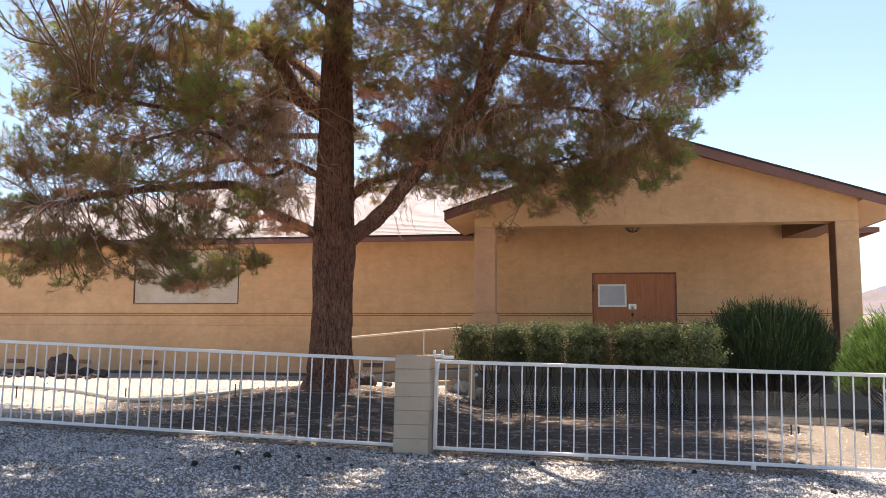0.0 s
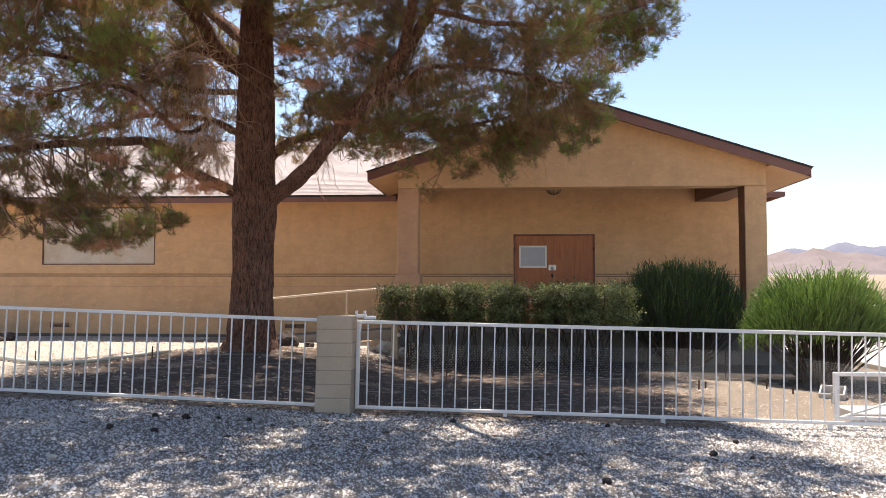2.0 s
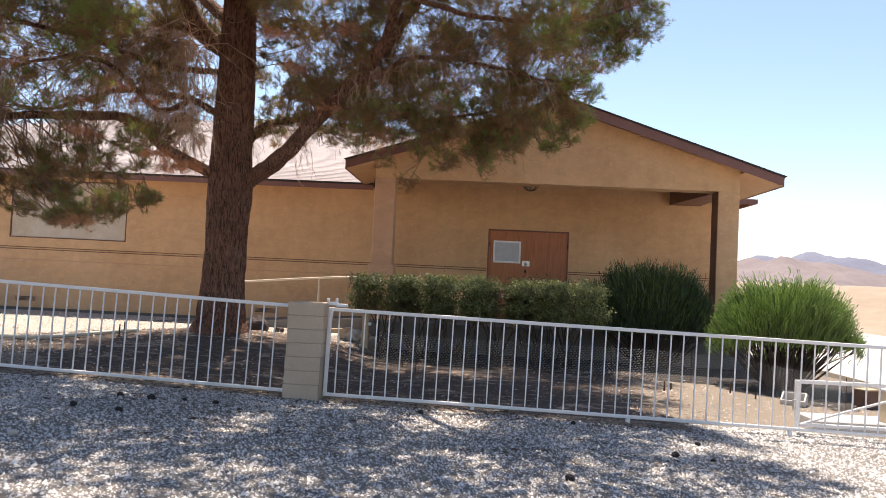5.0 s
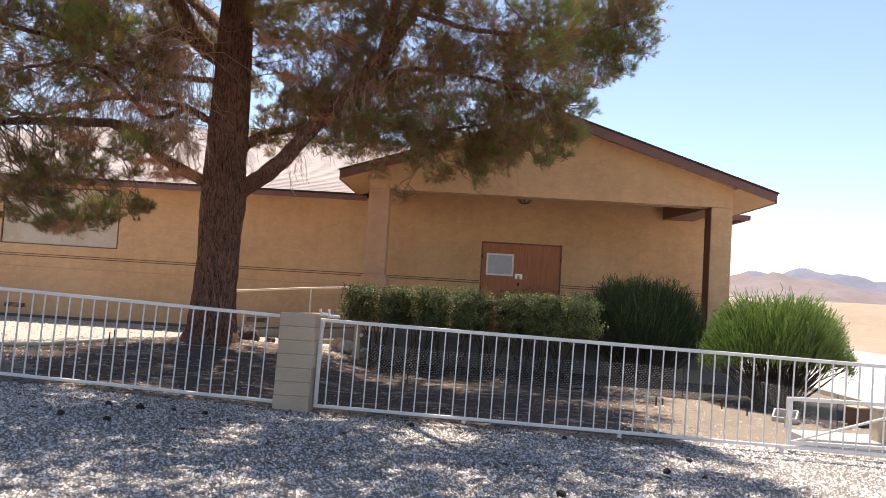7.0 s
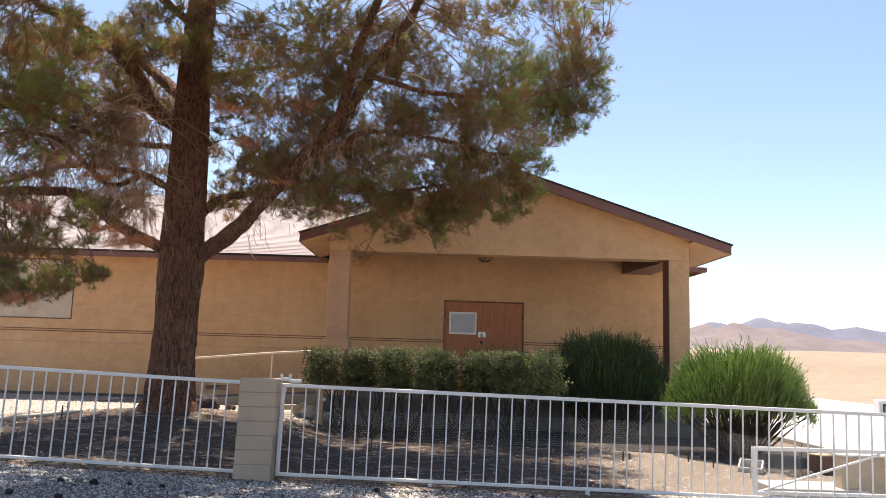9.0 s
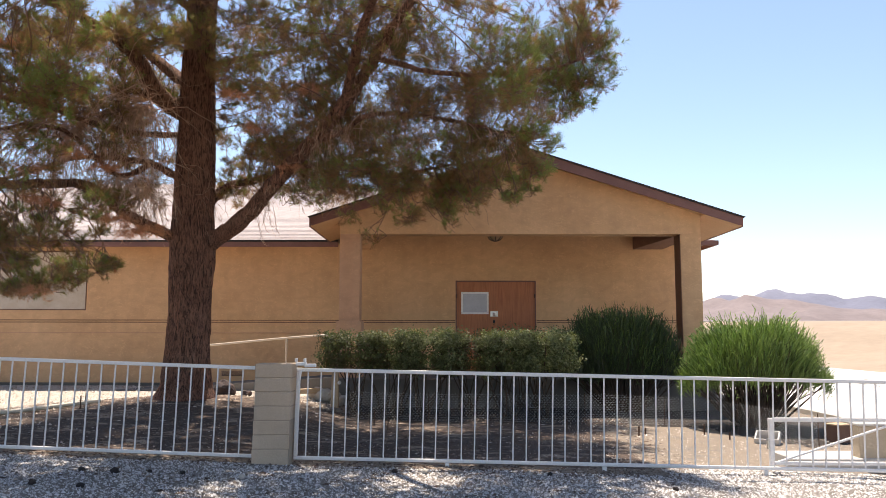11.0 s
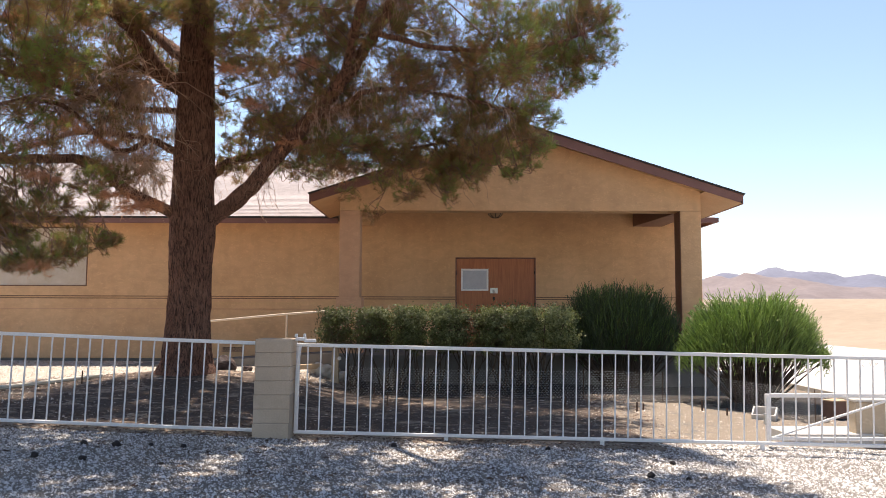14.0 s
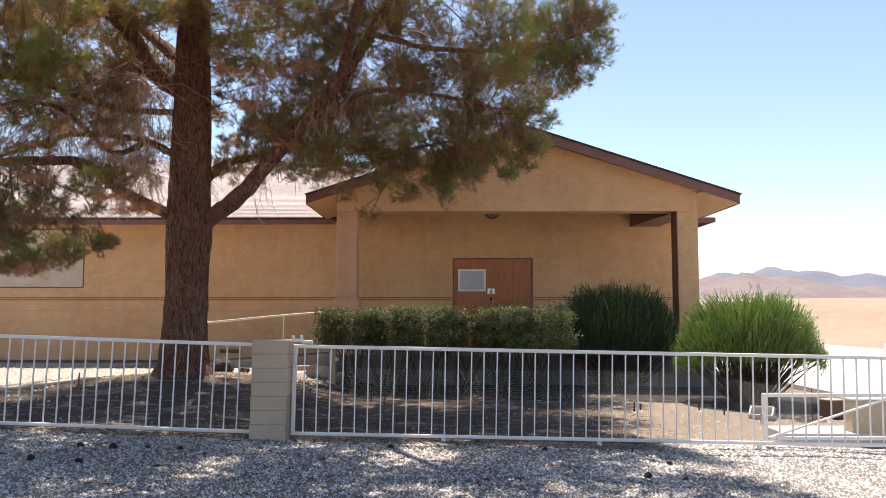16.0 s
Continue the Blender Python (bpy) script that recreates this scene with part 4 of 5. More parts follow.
def build_right_corner():
    hollow_block("hollow_block", "hollow concrete block standing on the earth", 4.46, 11.35, 0.32, 0.28, 0.13, -28, CONCRETE, 0.022, 20)
    ob, m = hollow_block("clay_block", "red clay block with a pale top by the wire fence", 5.55, 11.55, 0.3, 0.25, 0.24, 24, RED_BRICK, 0.05)
    bm = box(-0.155, 0.155, -0.13, 0.13, 0.241, 0.26, 0.004)
    bmesh.ops.transform(bm, matrix=m, verts=bm.verts)
    part("cap", bm, LUMBER, ob, "pale flat cap")
    pad = thing("concrete_pad", (4.6, 9.75, -0.1), "flat pale concrete pad set in the earth", "pad", "", "structure")
    part("pad_slab", box(4.0, 5.1, 9.45, 10.1, -0.25, -0.035, 0.01), CONCRETE, pad)
    base = thing("block_planter", (5.7, 9.9, -0.1), "low tan block wall with a flat top behind the gate", "low wall")
    part("planter_wall", box(4.80, 8.0, 9.5, 9.72, -0.3, 0.33, 0.01), STUCCO_WALL, base)
    part("planter_cap", box(4.78, 8.0, 9.47, 9.75, 0.332, 0.365, 0.01), CONCRETE, base, "pale cap slab")
    # white utility box by the far wall
    ut = thing("utility_box", (13.9, 24.9, DRIVE_Z), "white utility box with a grey pipe beside the driveway", "utility box")
    part("box_body", box(13.68, 14.12, 24.75, 25.1, DRIVE_Z, 0.40, 0.03), WHITE_FRAME, ut)
    part("meter", box(13.84, 14.06, 24.6, 24.748, 0.03, 0.30, 0.03), STEEL, ut, "grey metal meter")
    pipe([(13.76, 24.62, 0.0), (13.76, 24.62, 0.24), (13.83, 24.64, 0.24)], 0.025, DARK_METAL, "pipe", ut, "", 8, 5)


build_right_corner()


def build_wire_fence():
    """Hexagonal wire netting on thin posts round the planting bed."""
    fence = thing("wire_netting_fence", (2, 13.0, 0.0), "low galvanised hexagonal wire netting round the planting bed", "wire fence")
    line = smooth_line([(-1.6, 13.0, 0), (0.8, 12.95, 0), (3.0, 12.95, 0), (3.95, 12.6, 0), (4.45, 11.75, 0), (5.03, 11.0, 0)], 24)
    seg = np.linalg.norm(np.diff(line, axis=0), axis=1)
    s = np.concatenate([[0], np.cumsum(seg)])
    cell, h = 0.056, 0.47
    cols = int(s[-1] / cell)
    rows = int(h / (cell * 0.5))
    vs, fs = [], []

    def at(u, z):
        x, y = np.interp(u, s, line[:, 0]), np.interp(u, s, line[:, 1])
        return np.array((x, y, ground_z(x, y) + z))

    def strand(a, b):
        d = b - a
        n = np.array((-d[1], d[0], 0.0))
        w = 0.0013
        side = np.cross(d / np.linalg.norm(d), (0.0, 1.0, 0.0))
        side = side / (np.linalg.norm(side) + 1e-9) * w
        deep = np.array((0, w, 0))
        m = len(vs)
        for p in (a, b):
            vs.extend([p + side, p - side, p + deep])
        fs.extend([(m, m + 1, m + 4, m + 3), (m + 1, m + 2, m + 5, m + 4), (m + 2, m, m + 3, m + 5)])
    for r in range(rows):
        z = r * cell * 0.5 + 0.01
        off = cell / 2 if r % 2 else 0.0
        for c in range(cols):
            u = c * cell + off
            a = at(u, z + cell * 0.2)
            left, right = at(u - cell / 2, z), at(u + cell / 2, z)
            strand(a, left)
            strand(a, right)
            strand(a, at(u, z + cell * 0.5))
    part("netting", mesh_np("netting", vs, fs, WIRE), WIRE, fence, "thin hexagonal netting")
    for u in np.linspace(0.02, s[-1] - 0.02, 7):
        p = at(u, 0)
        pipe([tuple(p - np.array((0, 0, 0.1))), tuple(p + np.array((0, 0, 0.47)))], 0.006, RUST, "stake_post", fence, "thin steel post", 6)


build_wire_fence()

# ---------------------------------------------------------------- plants


def unit(v):
    return v / (np.linalg.norm(v, axis=-1, keepdims=True) + 1e-9)


def needles(rng, starts, dirs, lengths, tones, per, size=0.10, width=0.0052):
    """Needles as slim three-cornered blades set round twigs. All arrays go twig by twig."""
    n = len(starts)
    t = rng.uniform(0.12, 1.05, (n, per))
    root = starts[:, None] + dirs[:, None] * (lengths[:, None] * t)[..., None]
    rnd = unit(rng.normal(size=(n, per, 3)))
    side = unit(rnd - dirs[:, None] * np.sum(rnd * dirs[:, None], -1, keepdims=True))
    spread = rng.uniform(0.6, 1.5, (n, per, 1))
    way = unit(dirs[:, None] * 1.0 + side * spread + np.array((0, 0, 0.12)))
    ln = size * rng.uniform(0.75, 1.25, (n, per, 1))
    across = unit(np.cross(way, unit(rng.normal(size=(n, per, 3))))) * width
    v = np.stack([root - across * 0.5, root + across * 0.5, root + way * ln], 2).reshape(-1, 3)
    f = np.arange(len(v)).reshape(-1, 3)
    tone = np.repeat(tones, per * 3)
    return v, f, tone


def sprays(rng, clumps, dense=1.0, base_tone=0.55, spread=0.18, rusty=0.2):
    """Twig starts, directions, lengths and tones for round clumps (x, y, z, r): green brushes above, brown growth beneath."""
    st, dr, ln, tn = [], [], [], []
    for x, y, z, r in clumps:
        n = max(8, int(640 * r * r * dense) + 10)
        d = unit(rng.normal(size=(n, 3)) * np.array((1.0, 1.0, 0.85)))
        rad = r * rng.uniform(0.25, 1.0, n) ** 0.6
        wob = 1 + 0.26 * np.sin(d[:, 0] * 5 + x * 3) * np.cos(d[:, 2] * 6 + z * 2)
        p = np.array((x, y, z)) + d * (rad * wob)[:, None] * np.array((1.12, 1.1, 0.82))
        L = rng.uniform(0.10, 0.20, n) * (0.6 + 0.8 * min(1.0, r / 0.45))
        w = unit(d * 1.0 + np.array((0, 0, 0.6)) + rng.normal(0, 0.30, (n, 3)))
        st.append(p - w * L[:, None] * 0.5)
        dr.append(w)
        ln.append(L)
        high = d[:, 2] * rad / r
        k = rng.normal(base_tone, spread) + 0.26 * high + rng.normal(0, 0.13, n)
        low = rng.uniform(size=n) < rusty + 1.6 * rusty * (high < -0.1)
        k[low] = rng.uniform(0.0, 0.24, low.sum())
        tn.append(k)
    return np.concatenate(st), np.concatenate(dr), np.concatenate(ln), np.concatenate(tn)


def cascade(rng, starts, count, reach, lean, radius=0.006):
    """Bare twigs that leave a limb outwards, arch over and hang, each with a few short side twigs."""
    pieces = []
    for _ in range(count):
        p = starts[rng.integers(len(starts))] + rng.normal(0, 0.05, 3)
        d = unit(np.array(lean) + rng.normal(0, 0.55, 3))
        n, L = 9, reach * rng.uniform(0.4, 1.15)
        line = []
        for k in range(n):
            line.append(p.copy())
            d = unit(d + rng.normal(0, 0.20, 3) + np.array((0, 0, -0.32 if k < n - 3 else 0.10)))
            p = p + d * L / n
        r = radius * rng.uniform(0.6, 1.25)
        pieces.append(tube_arrays(line, np.linspace(r, r * 0.35, n), 3))
        for _ in range(3):
            k = rng.integers(2, n - 1)
            e = unit(d + rng.normal(0, 0.7, 3) + np.array((0, 0, -0.3))) * rng.uniform(0.12, 0.34)
            b = line[k]
            pieces.append(tube_arrays([b, b + e * 0.5 + rng.normal(0, 0.02, 3), b + e], [r * 0.6, r * 0.5, r * 0.3], 3))
    return joined(pieces)


def twig_cloud(rng, centres, n_each, reach, droop, radius=0.005, steps=6):
    """Fine bare twigs that wander out of given points."""
    pieces = []
    for c in centres:
        for _ in range(n_each):
            d = unit(rng.normal(size=3) + np.array((0, 0, -droop)))
            L = reach * rng.uniform(0.4, 1.2)
            p, line = np.array(c, float) + rng.normal(0, 0.12, 3), []
            for k in range(steps):
                line.append(p.copy())
                d = unit(d + rng.normal(0, 0.36, 3) + np.array((0, 0, -droop * 0.25)))
                p = p + d * L / steps
            r = radius * rng.uniform(0.6, 1.3)
            pieces.append(tube_arrays(line, np.linspace(r, r * 0.35, steps), 3))
    return joined(pieces)


LIMB_LINES = {
    "R1": ([(-4.13, 13.13, 2.81), (-3.4, 12.83, 3.24), (-2.84, 12.53, 3.75), (-2.2, 12.23, 4.36), (-1.82, 12.03, 4.71), (-1.41, 11.83, 5.18), (-1.05, 11.63, 5.68), (-0.7, 11.43, 6.17), (-0.2, 11.2, 6.9)], 0.145, 0.06),
    "R2": ([(-4.06, 13.13, 3.57), (-3.77, 13.43, 3.92), (-3.46, 13.73, 4.07), (-2.93, 14.03, 4.29), (-1.97, 14.43, 4.63), (-0.8, 14.3, 4.9)], 0.085, 0.035),
    "R3": ([(-2.20, 12.20, 4.35), (-1.65, 12.10, 4.55), (-1.29, 12.00, 4.75), (-0.59, 11.90, 4.76), (0.36, 11.80, 4.56), (1.12, 11.70, 4.36)], 0.05, 0.018),
    "R4": ([(-1.13, 11.60, 5.54), (-0.73, 11.40, 5.38), (-0.23, 11.10, 5.15), (0.57, 10.80, 5.01), (1.33, 10.60, 5.02), (1.85, 10.50, 5.14)], 0.045, 0.018),
    "R5": ([(-2.6, 12.4, 4.0), (-1.9, 12.5, 4.1), (-1.0, 12.6, 3.95), (0.0, 12.8, 4.15), (0.9, 12.9, 4.2)], 0.035, 0.015),
    "L1": ([(-4.50, 13.10, 2.95), (-5.08, 12.40, 3.27), (-5.35, 11.60, 3.57), (-5.79, 11.00, 3.50), (-6.38, 10.40, 3.35), (-6.78, 9.90, 3.18), (-7.27, 9.60, 2.99)], 0.095, 0.03),
    "L2": ([(-4.53, 13.10, 4.00), (-4.97, 13.00, 4.22), (-5.46, 12.80, 4.27), (-6.01, 12.40, 4.18), (-6.62, 11.60, 3.70), (-6.95, 10.80, 3.66)], 0.065, 0.02),
    "L3": ([(-4.5, 13.13, 5.12), (-4.85, 12.83, 5.37), (-5.08, 12.53, 5.84), (-5.28, 12.23, 6.05), (-5.87, 11.93, 6.39), (-6.8, 11.8, 6.9)], 0.16, 0.06),
    "L4": ([(-4.44, 13.13, 5.61), (-4.9, 13.43, 5.98), (-5.52, 13.73, 6.52), (-6.28, 14.03, 7.27)], 0.12, 0.05),
    "arch": ([(-4.96, 12.83, 5.32), (-5.23, 12.73, 5.4), (-5.39, 12.63, 5.24), (-5.46, 12.53, 5.04), (-5.77, 12.43, 4.78), (-6.03, 12.23, 4.5)], 0.055, 0.025),
    "L5": ([(-4.47, 13.10, 4.72), (-5.21, 12.20, 4.58), (-5.78, 11.20, 4.65), (-6.32, 10.20, 4.59), (-6.94, 9.80, 4.69)], 0.055, 0.018),
    "L6": ([(-4.97, 13.00, 4.22), (-5.28, 12.40, 3.91), (-5.63, 11.60, 4.34), (-5.88, 10.80, 4.30), (-6.29, 10.20, 3.99)], 0.05, 0.02),
    "F1": ([(-4.3, 13.0, 6.2), (-3.9, 12.0, 6.7), (-3.6, 10.8, 7.0), (-3.2, 9.6, 7.1)], 0.055, 0.02),
    "F2": ([(-4.4, 13.0, 6.9), (-5.2, 11.9, 7.4), (-6.1, 10.8, 7.6), (-6.9, 9.9, 7.6)], 0.07, 0.02),
    "F3": ([(-1.6, 11.9, 4.95), (-1.2, 11.0, 5.9), (-0.6, 10.0, 6.6), (0.2, 9.2, 6.9)], 0.08, 0.03),
    "B1": ([(-4.2, 13.3, 6.0), (-3.4, 14.3, 6.6), (-2.4, 15.2, 7.1)], 0.06, 0.02),
}
LEAF_CLUMPS = {
    "right_outer": [(1.90, 10.76, 5.40, 0.46), (2.06, 10.59, 4.98, 0.29), (1.69, 10.76, 4.83, 0.39), (1.61, 11.18, 5.55, 0.48), (1.42, 11.35, 5.10, 0.45), (0.95, 10.26, 5.05, 0.44), (0.61, 10.09, 5.14, 0.39), (0.82, 10.09, 4.62, 0.36), (1.92, 10.60, 6.38, 0.40), (2.32, 10.55, 6.52, 0.30), (1.50, 10.70, 6.40, 0.36)],
    "right_mid": [(1.48, 12.20, 4.85, 0.31), (1.34, 11.83, 4.17, 0.32), (1.15, 11.65, 3.75, 0.35), (0.77, 11.65, 3.57, 0.30), (0.89, 12.20, 4.30, 0.44), (0.43, 11.65, 3.92, 0.40), (0.55, 12.38, 4.80, 0.45), (0.14, 11.83, 4.30, 0.42), (0.39, 11.47, 5.07, 0.41)],
    "right_low": [(-0.17, 12.40, 3.45, 0.35), (-0.65, 12.30, 3.21, 0.28), (0.01, 12.40, 3.13, 0.19), (-1.21, 12.60, 2.95, 0.22), (-0.27, 13.00, 4.21, 0.42), (-0.82, 12.80, 3.98, 0.38), (-1.62, 12.60, 3.30, 0.23), (-1.86, 13.00, 3.74, 0.28), (-1.26, 12.60, 4.31, 0.36)],
    "centre": [(-0.17, 12.80, 5.02, 0.44), (-0.62, 12.40, 5.36, 0.41), (-0.25, 12.20, 5.76, 0.44), (-1.35, 13.40, 5.29, 0.33), (-1.74, 12.60, 5.90, 0.41), (-2.51, 12.80, 5.97, 0.42), (-2.64, 12.20, 4.27, 0.33), (-2.08, 12.60, 3.94, 0.31), (-3.44, 13.60, 4.95, 0.25)],
    "top_band": [(-3.42, 12.20, 5.76, 0.48), (-3.77, 12.00, 5.96, 0.51), (-4.44, 12.40, 6.30, 0.53), (-5.17, 12.60, 6.48, 0.54), (-3.22, 12.60, 6.47, 0.54), (-6.19, 12.80, 6.37, 0.55), (-6.06, 13.60, 6.27, 0.29), (-7.13, 13.00, 6.25, 0.51), (-0.82, 12.60, 6.37, 0.45)],
    "left_upper": [(-5.05, 9.98, 4.86, 0.35), (-5.30, 9.98, 4.60, 0.34), (-4.87, 10.16, 4.65, 0.29), (-5.70, 10.33, 4.32, 0.37), (-5.24, 10.33, 4.32, 0.25), (-6.04, 10.50, 4.92, 0.45), (-5.70, 10.50, 3.94, 0.22)],
    "left_low": [(-5.20, 9.98, 2.08, 0.34), (-4.92, 10.16, 2.16, 0.30), (-4.72, 10.50, 2.30, 0.26), (-5.44, 9.98, 1.97, 0.20), (-4.61, 10.67, 2.35, 0.16), (-5.98, 10.84, 2.72, 0.31), (-5.53, 11.02, 2.98, 0.32), (-4.98, 11.02, 3.22, 0.32)],
    "far_upper": [(-6.99, 9.71, 4.99, 0.42), (-7.66, 9.87, 5.49, 0.35), (-7.70, 9.87, 4.58, 0.32), (-6.27, 9.56, 4.65, 0.41), (-6.74, 9.56, 5.56, 0.41), (-5.95, 9.41, 5.29, 0.40), (-7.35, 10.18, 4.15, 0.22)],
    "far_low": [(-7.83, 9.87, 3.76, 0.39), (-7.00, 9.71, 3.54, 0.35), (-7.75, 9.71, 3.01, 0.38), (-6.93, 9.56, 2.81, 0.34), (-7.50, 9.56, 2.36, 0.33), (-6.82, 9.56, 2.43, 0.25), (-8.70, 9.87, 3.21, 0.56), (-6.24, 9.87, 3.47, 0.28), (-6.36, 9.71, 2.75, 0.24)],
    "far_fill": [(-6.18, 10.00, 5.78, 0.39), (-6.82, 10.20, 5.39, 0.36), (-6.49, 10.40, 5.27, 0.33), (-5.88, 10.40, 5.83, 0.37), (-7.22, 9.80, 4.46, 0.28), (-6.82, 10.00, 4.41, 0.29), (-6.44, 10.40, 4.33, 0.25), (-6.75, 10.20, 3.88, 0.26), (-7.24, 9.80, 3.25, 0.31), (-6.76, 10.00, 3.27, 0.26), (-7.82, 9.80, 4.07, 0.28), (-7.75, 9.80, 5.89, 0.35), (-7.19, 10.00, 6.36, 0.43), (-5.36, 10.60, 6.05, 0.38)],
    "right_gap": [(-0.84, 11.80, 4.39, 0.29), (-1.31, 12.20, 3.59, 0.23), (-0.60, 12.20, 3.59, 0.26), (0.36, 12.00, 3.38, 0.22), (-1.04, 12.20, 3.33, 0.19), (-2.07, 12.60, 3.48, 0.18), (1.75, 10.80, 5.57, 0.39), (1.28, 10.80, 5.49, 0.35), (2.00, 10.60, 5.74, 0.26)],
    "top_gap": [(-3.45, 13.15, 6.29, 0.36), (-3.10, 13.35, 5.67, 0.27), (-2.34, 12.95, 5.54, 0.30), (-2.78, 13.15, 6.50, 0.36), (-2.13, 12.75, 6.24, 0.35), (-1.57, 12.75, 6.34, 0.33), (-0.79, 12.35, 5.81, 0.30), (-1.36, 12.55, 6.73, 0.45), (-3.03, 12.95, 6.90, 0.46), (-3.84, 13.55, 5.64, 0.21), (-5.36, 13.15, 5.61, 0.19), (-4.99, 13.15, 6.30, 0.32)],
    "right_edge": [(2.18, 10.60, 5.18, 0.18), (2.10, 10.60, 4.78, 0.15), (1.88, 10.70, 4.58, 0.17), (1.58, 10.80, 4.53, 0.19), (1.50, 11.40, 4.20, 0.18), (1.37, 11.40, 3.78, 0.20), (2.22, 10.60, 5.50, 0.20), (1.79, 10.60, 4.94, 0.23), (0.93, 11.60, 3.40, 0.15), (1.17, 11.50, 3.51, 0.15), (1.53, 10.70, 4.90, 0.28), (1.23, 11.20, 4.31, 0.24)],
    "right_top": [(-0.09, 11.80, 6.70, 0.42), (0.38, 11.80, 6.32, 0.38), (0.84, 11.80, 6.63, 0.42), (1.18, 11.80, 6.11, 0.34), (-0.18, 11.80, 6.09, 0.34), (0.58, 11.80, 5.83, 0.30), (1.37, 11.80, 6.63, 0.40), (1.85, 11.80, 6.90, 0.36), (-0.78, 11.80, 6.46, 0.36), (-0.91, 11.80, 5.81, 0.28)],
    "far_side": [(-8.47, 10.30, 4.11, 0.40), (-7.61, 10.30, 3.91, 0.36), (-8.07, 10.30, 3.59, 0.36), (-6.96, 10.30, 3.63, 0.34), (-7.25, 10.30, 4.19, 0.34), (-8.38, 10.30, 3.13, 0.36), (-7.62, 10.30, 2.99, 0.30), (-6.72, 10.30, 3.05, 0.28), (-6.30, 10.30, 3.85, 0.34), (-8.01, 10.30, 4.43, 0.20), (-8.30, 10.30, 2.54, 0.25), (-7.38, 10.30, 2.49, 0.20), (-6.72, 10.30, 4.58, 0.40), (-7.56, 10.30, 5.05, 0.42), (-8.14, 10.30, 5.43, 0.30), (-6.10, 10.30, 4.88, 0.40)],
    "far_mid": [(-9.09, 10.02, 4.09, 0.57), (-9.36, 10.02, 2.68, 0.50)],
}
# the crown's fine growth, zone by zone: spread to the side, height (both over the distance), distance, number, size, tone
CROWN_ZONES = [
    ((-0.26, 0.155), (0.30, 0.46), (11.2, 13.6), 46, (0.16, 0.30), 0.58),
    ((-0.30, -0.15), (0.30, 0.42), (12.4, 14.2), 24, (0.13, 0.23), 0.46),
    ((-0.58, -0.40), (0.30, 0.41), (11.0, 13.5), 20, (0.13, 0.23), 0.46),
    ((-0.82, -0.36), (0.31, 0.46), (10.2, 13.0), 78, (0.16, 0.30), 0.50),
    ((-0.165, 0.115), (0.185, 0.31), (11.4, 13.0), 44, (0.12, 0.24), 0.60),
    ((-0.10, 0.08), (0.15, 0.20), (11.8, 13.0), 20, (0.10, 0.18), 0.58),
    ((-0.31, -0.165), (0.16, 0.31), (12.6, 14.2), 44, (0.09, 0.17), 0.36),
    ((-0.425, -0.35), (0.14, 0.31), (13.55, 14.6), 24, (0.09, 0.16), 0.24),
    ((-0.80, -0.49), (0.17, 0.32), (9.8, 11.8), 26, (0.12, 0.24), 0.50),
    ((-0.49, -0.365), (0.22, 0.32), (11.0, 13.6), 5, (0.10, 0.16), 0.34),
    ((-0.82, -0.40), (0.055, 0.10), (9.7, 10.9), 40, (0.09, 0.17), 0.54),
    ((-0.76, -0.42), (0.095, 0.16), (10.0, 12.6), 14, (0.09, 0.16), 0.36),
]
RUST_SPOTS = [(-4.80, 11.9, 2.98, 0.24), (-4.62, 12.2, 3.05, 0.20), (-4.95, 11.7, 3.15, 0.2), (-5.15, 9.85, 1.98, 0.16), (-5.6, 10.8, 3.25, 0.22), (-5.9, 10.9, 3.75, 0.2), (-6.2, 10.6, 5.5, 0.22), (-3.45, 12.4, 5.25, 0.22),
              (-3.15, 12.6, 4.75, 0.2), (-2.5, 12.3, 4.05, 0.14), (-5.5, 11.2, 4.1, 0.22), (-5.25, 11.8, 3.95, 0.18), (-6.5, 10.2, 4.1, 0.2), (-2.2, 11.9, 5.2, 0.2), (-7.0, 9.9, 3.3, 0.18)]
DEAD_BRANCHES = [
    ([(-5.02, 12.55, 5.02), (-5.25, 12.35, 4.88), (-5.6, 12.1, 4.62), (-6.0, 11.8, 4.42)], 0.03, 0.012),
    ([(-0.62, 11.1, 5.40), (-0.42, 10.95, 5.36), (-0.2, 10.8, 5.22)], 0.016, 0.006),
    ([(-6.6, 10.3, 3.42), (-6.25, 10.0, 3.38), (-6.05, 9.8, 3.28)], 0.022, 0.008),
]


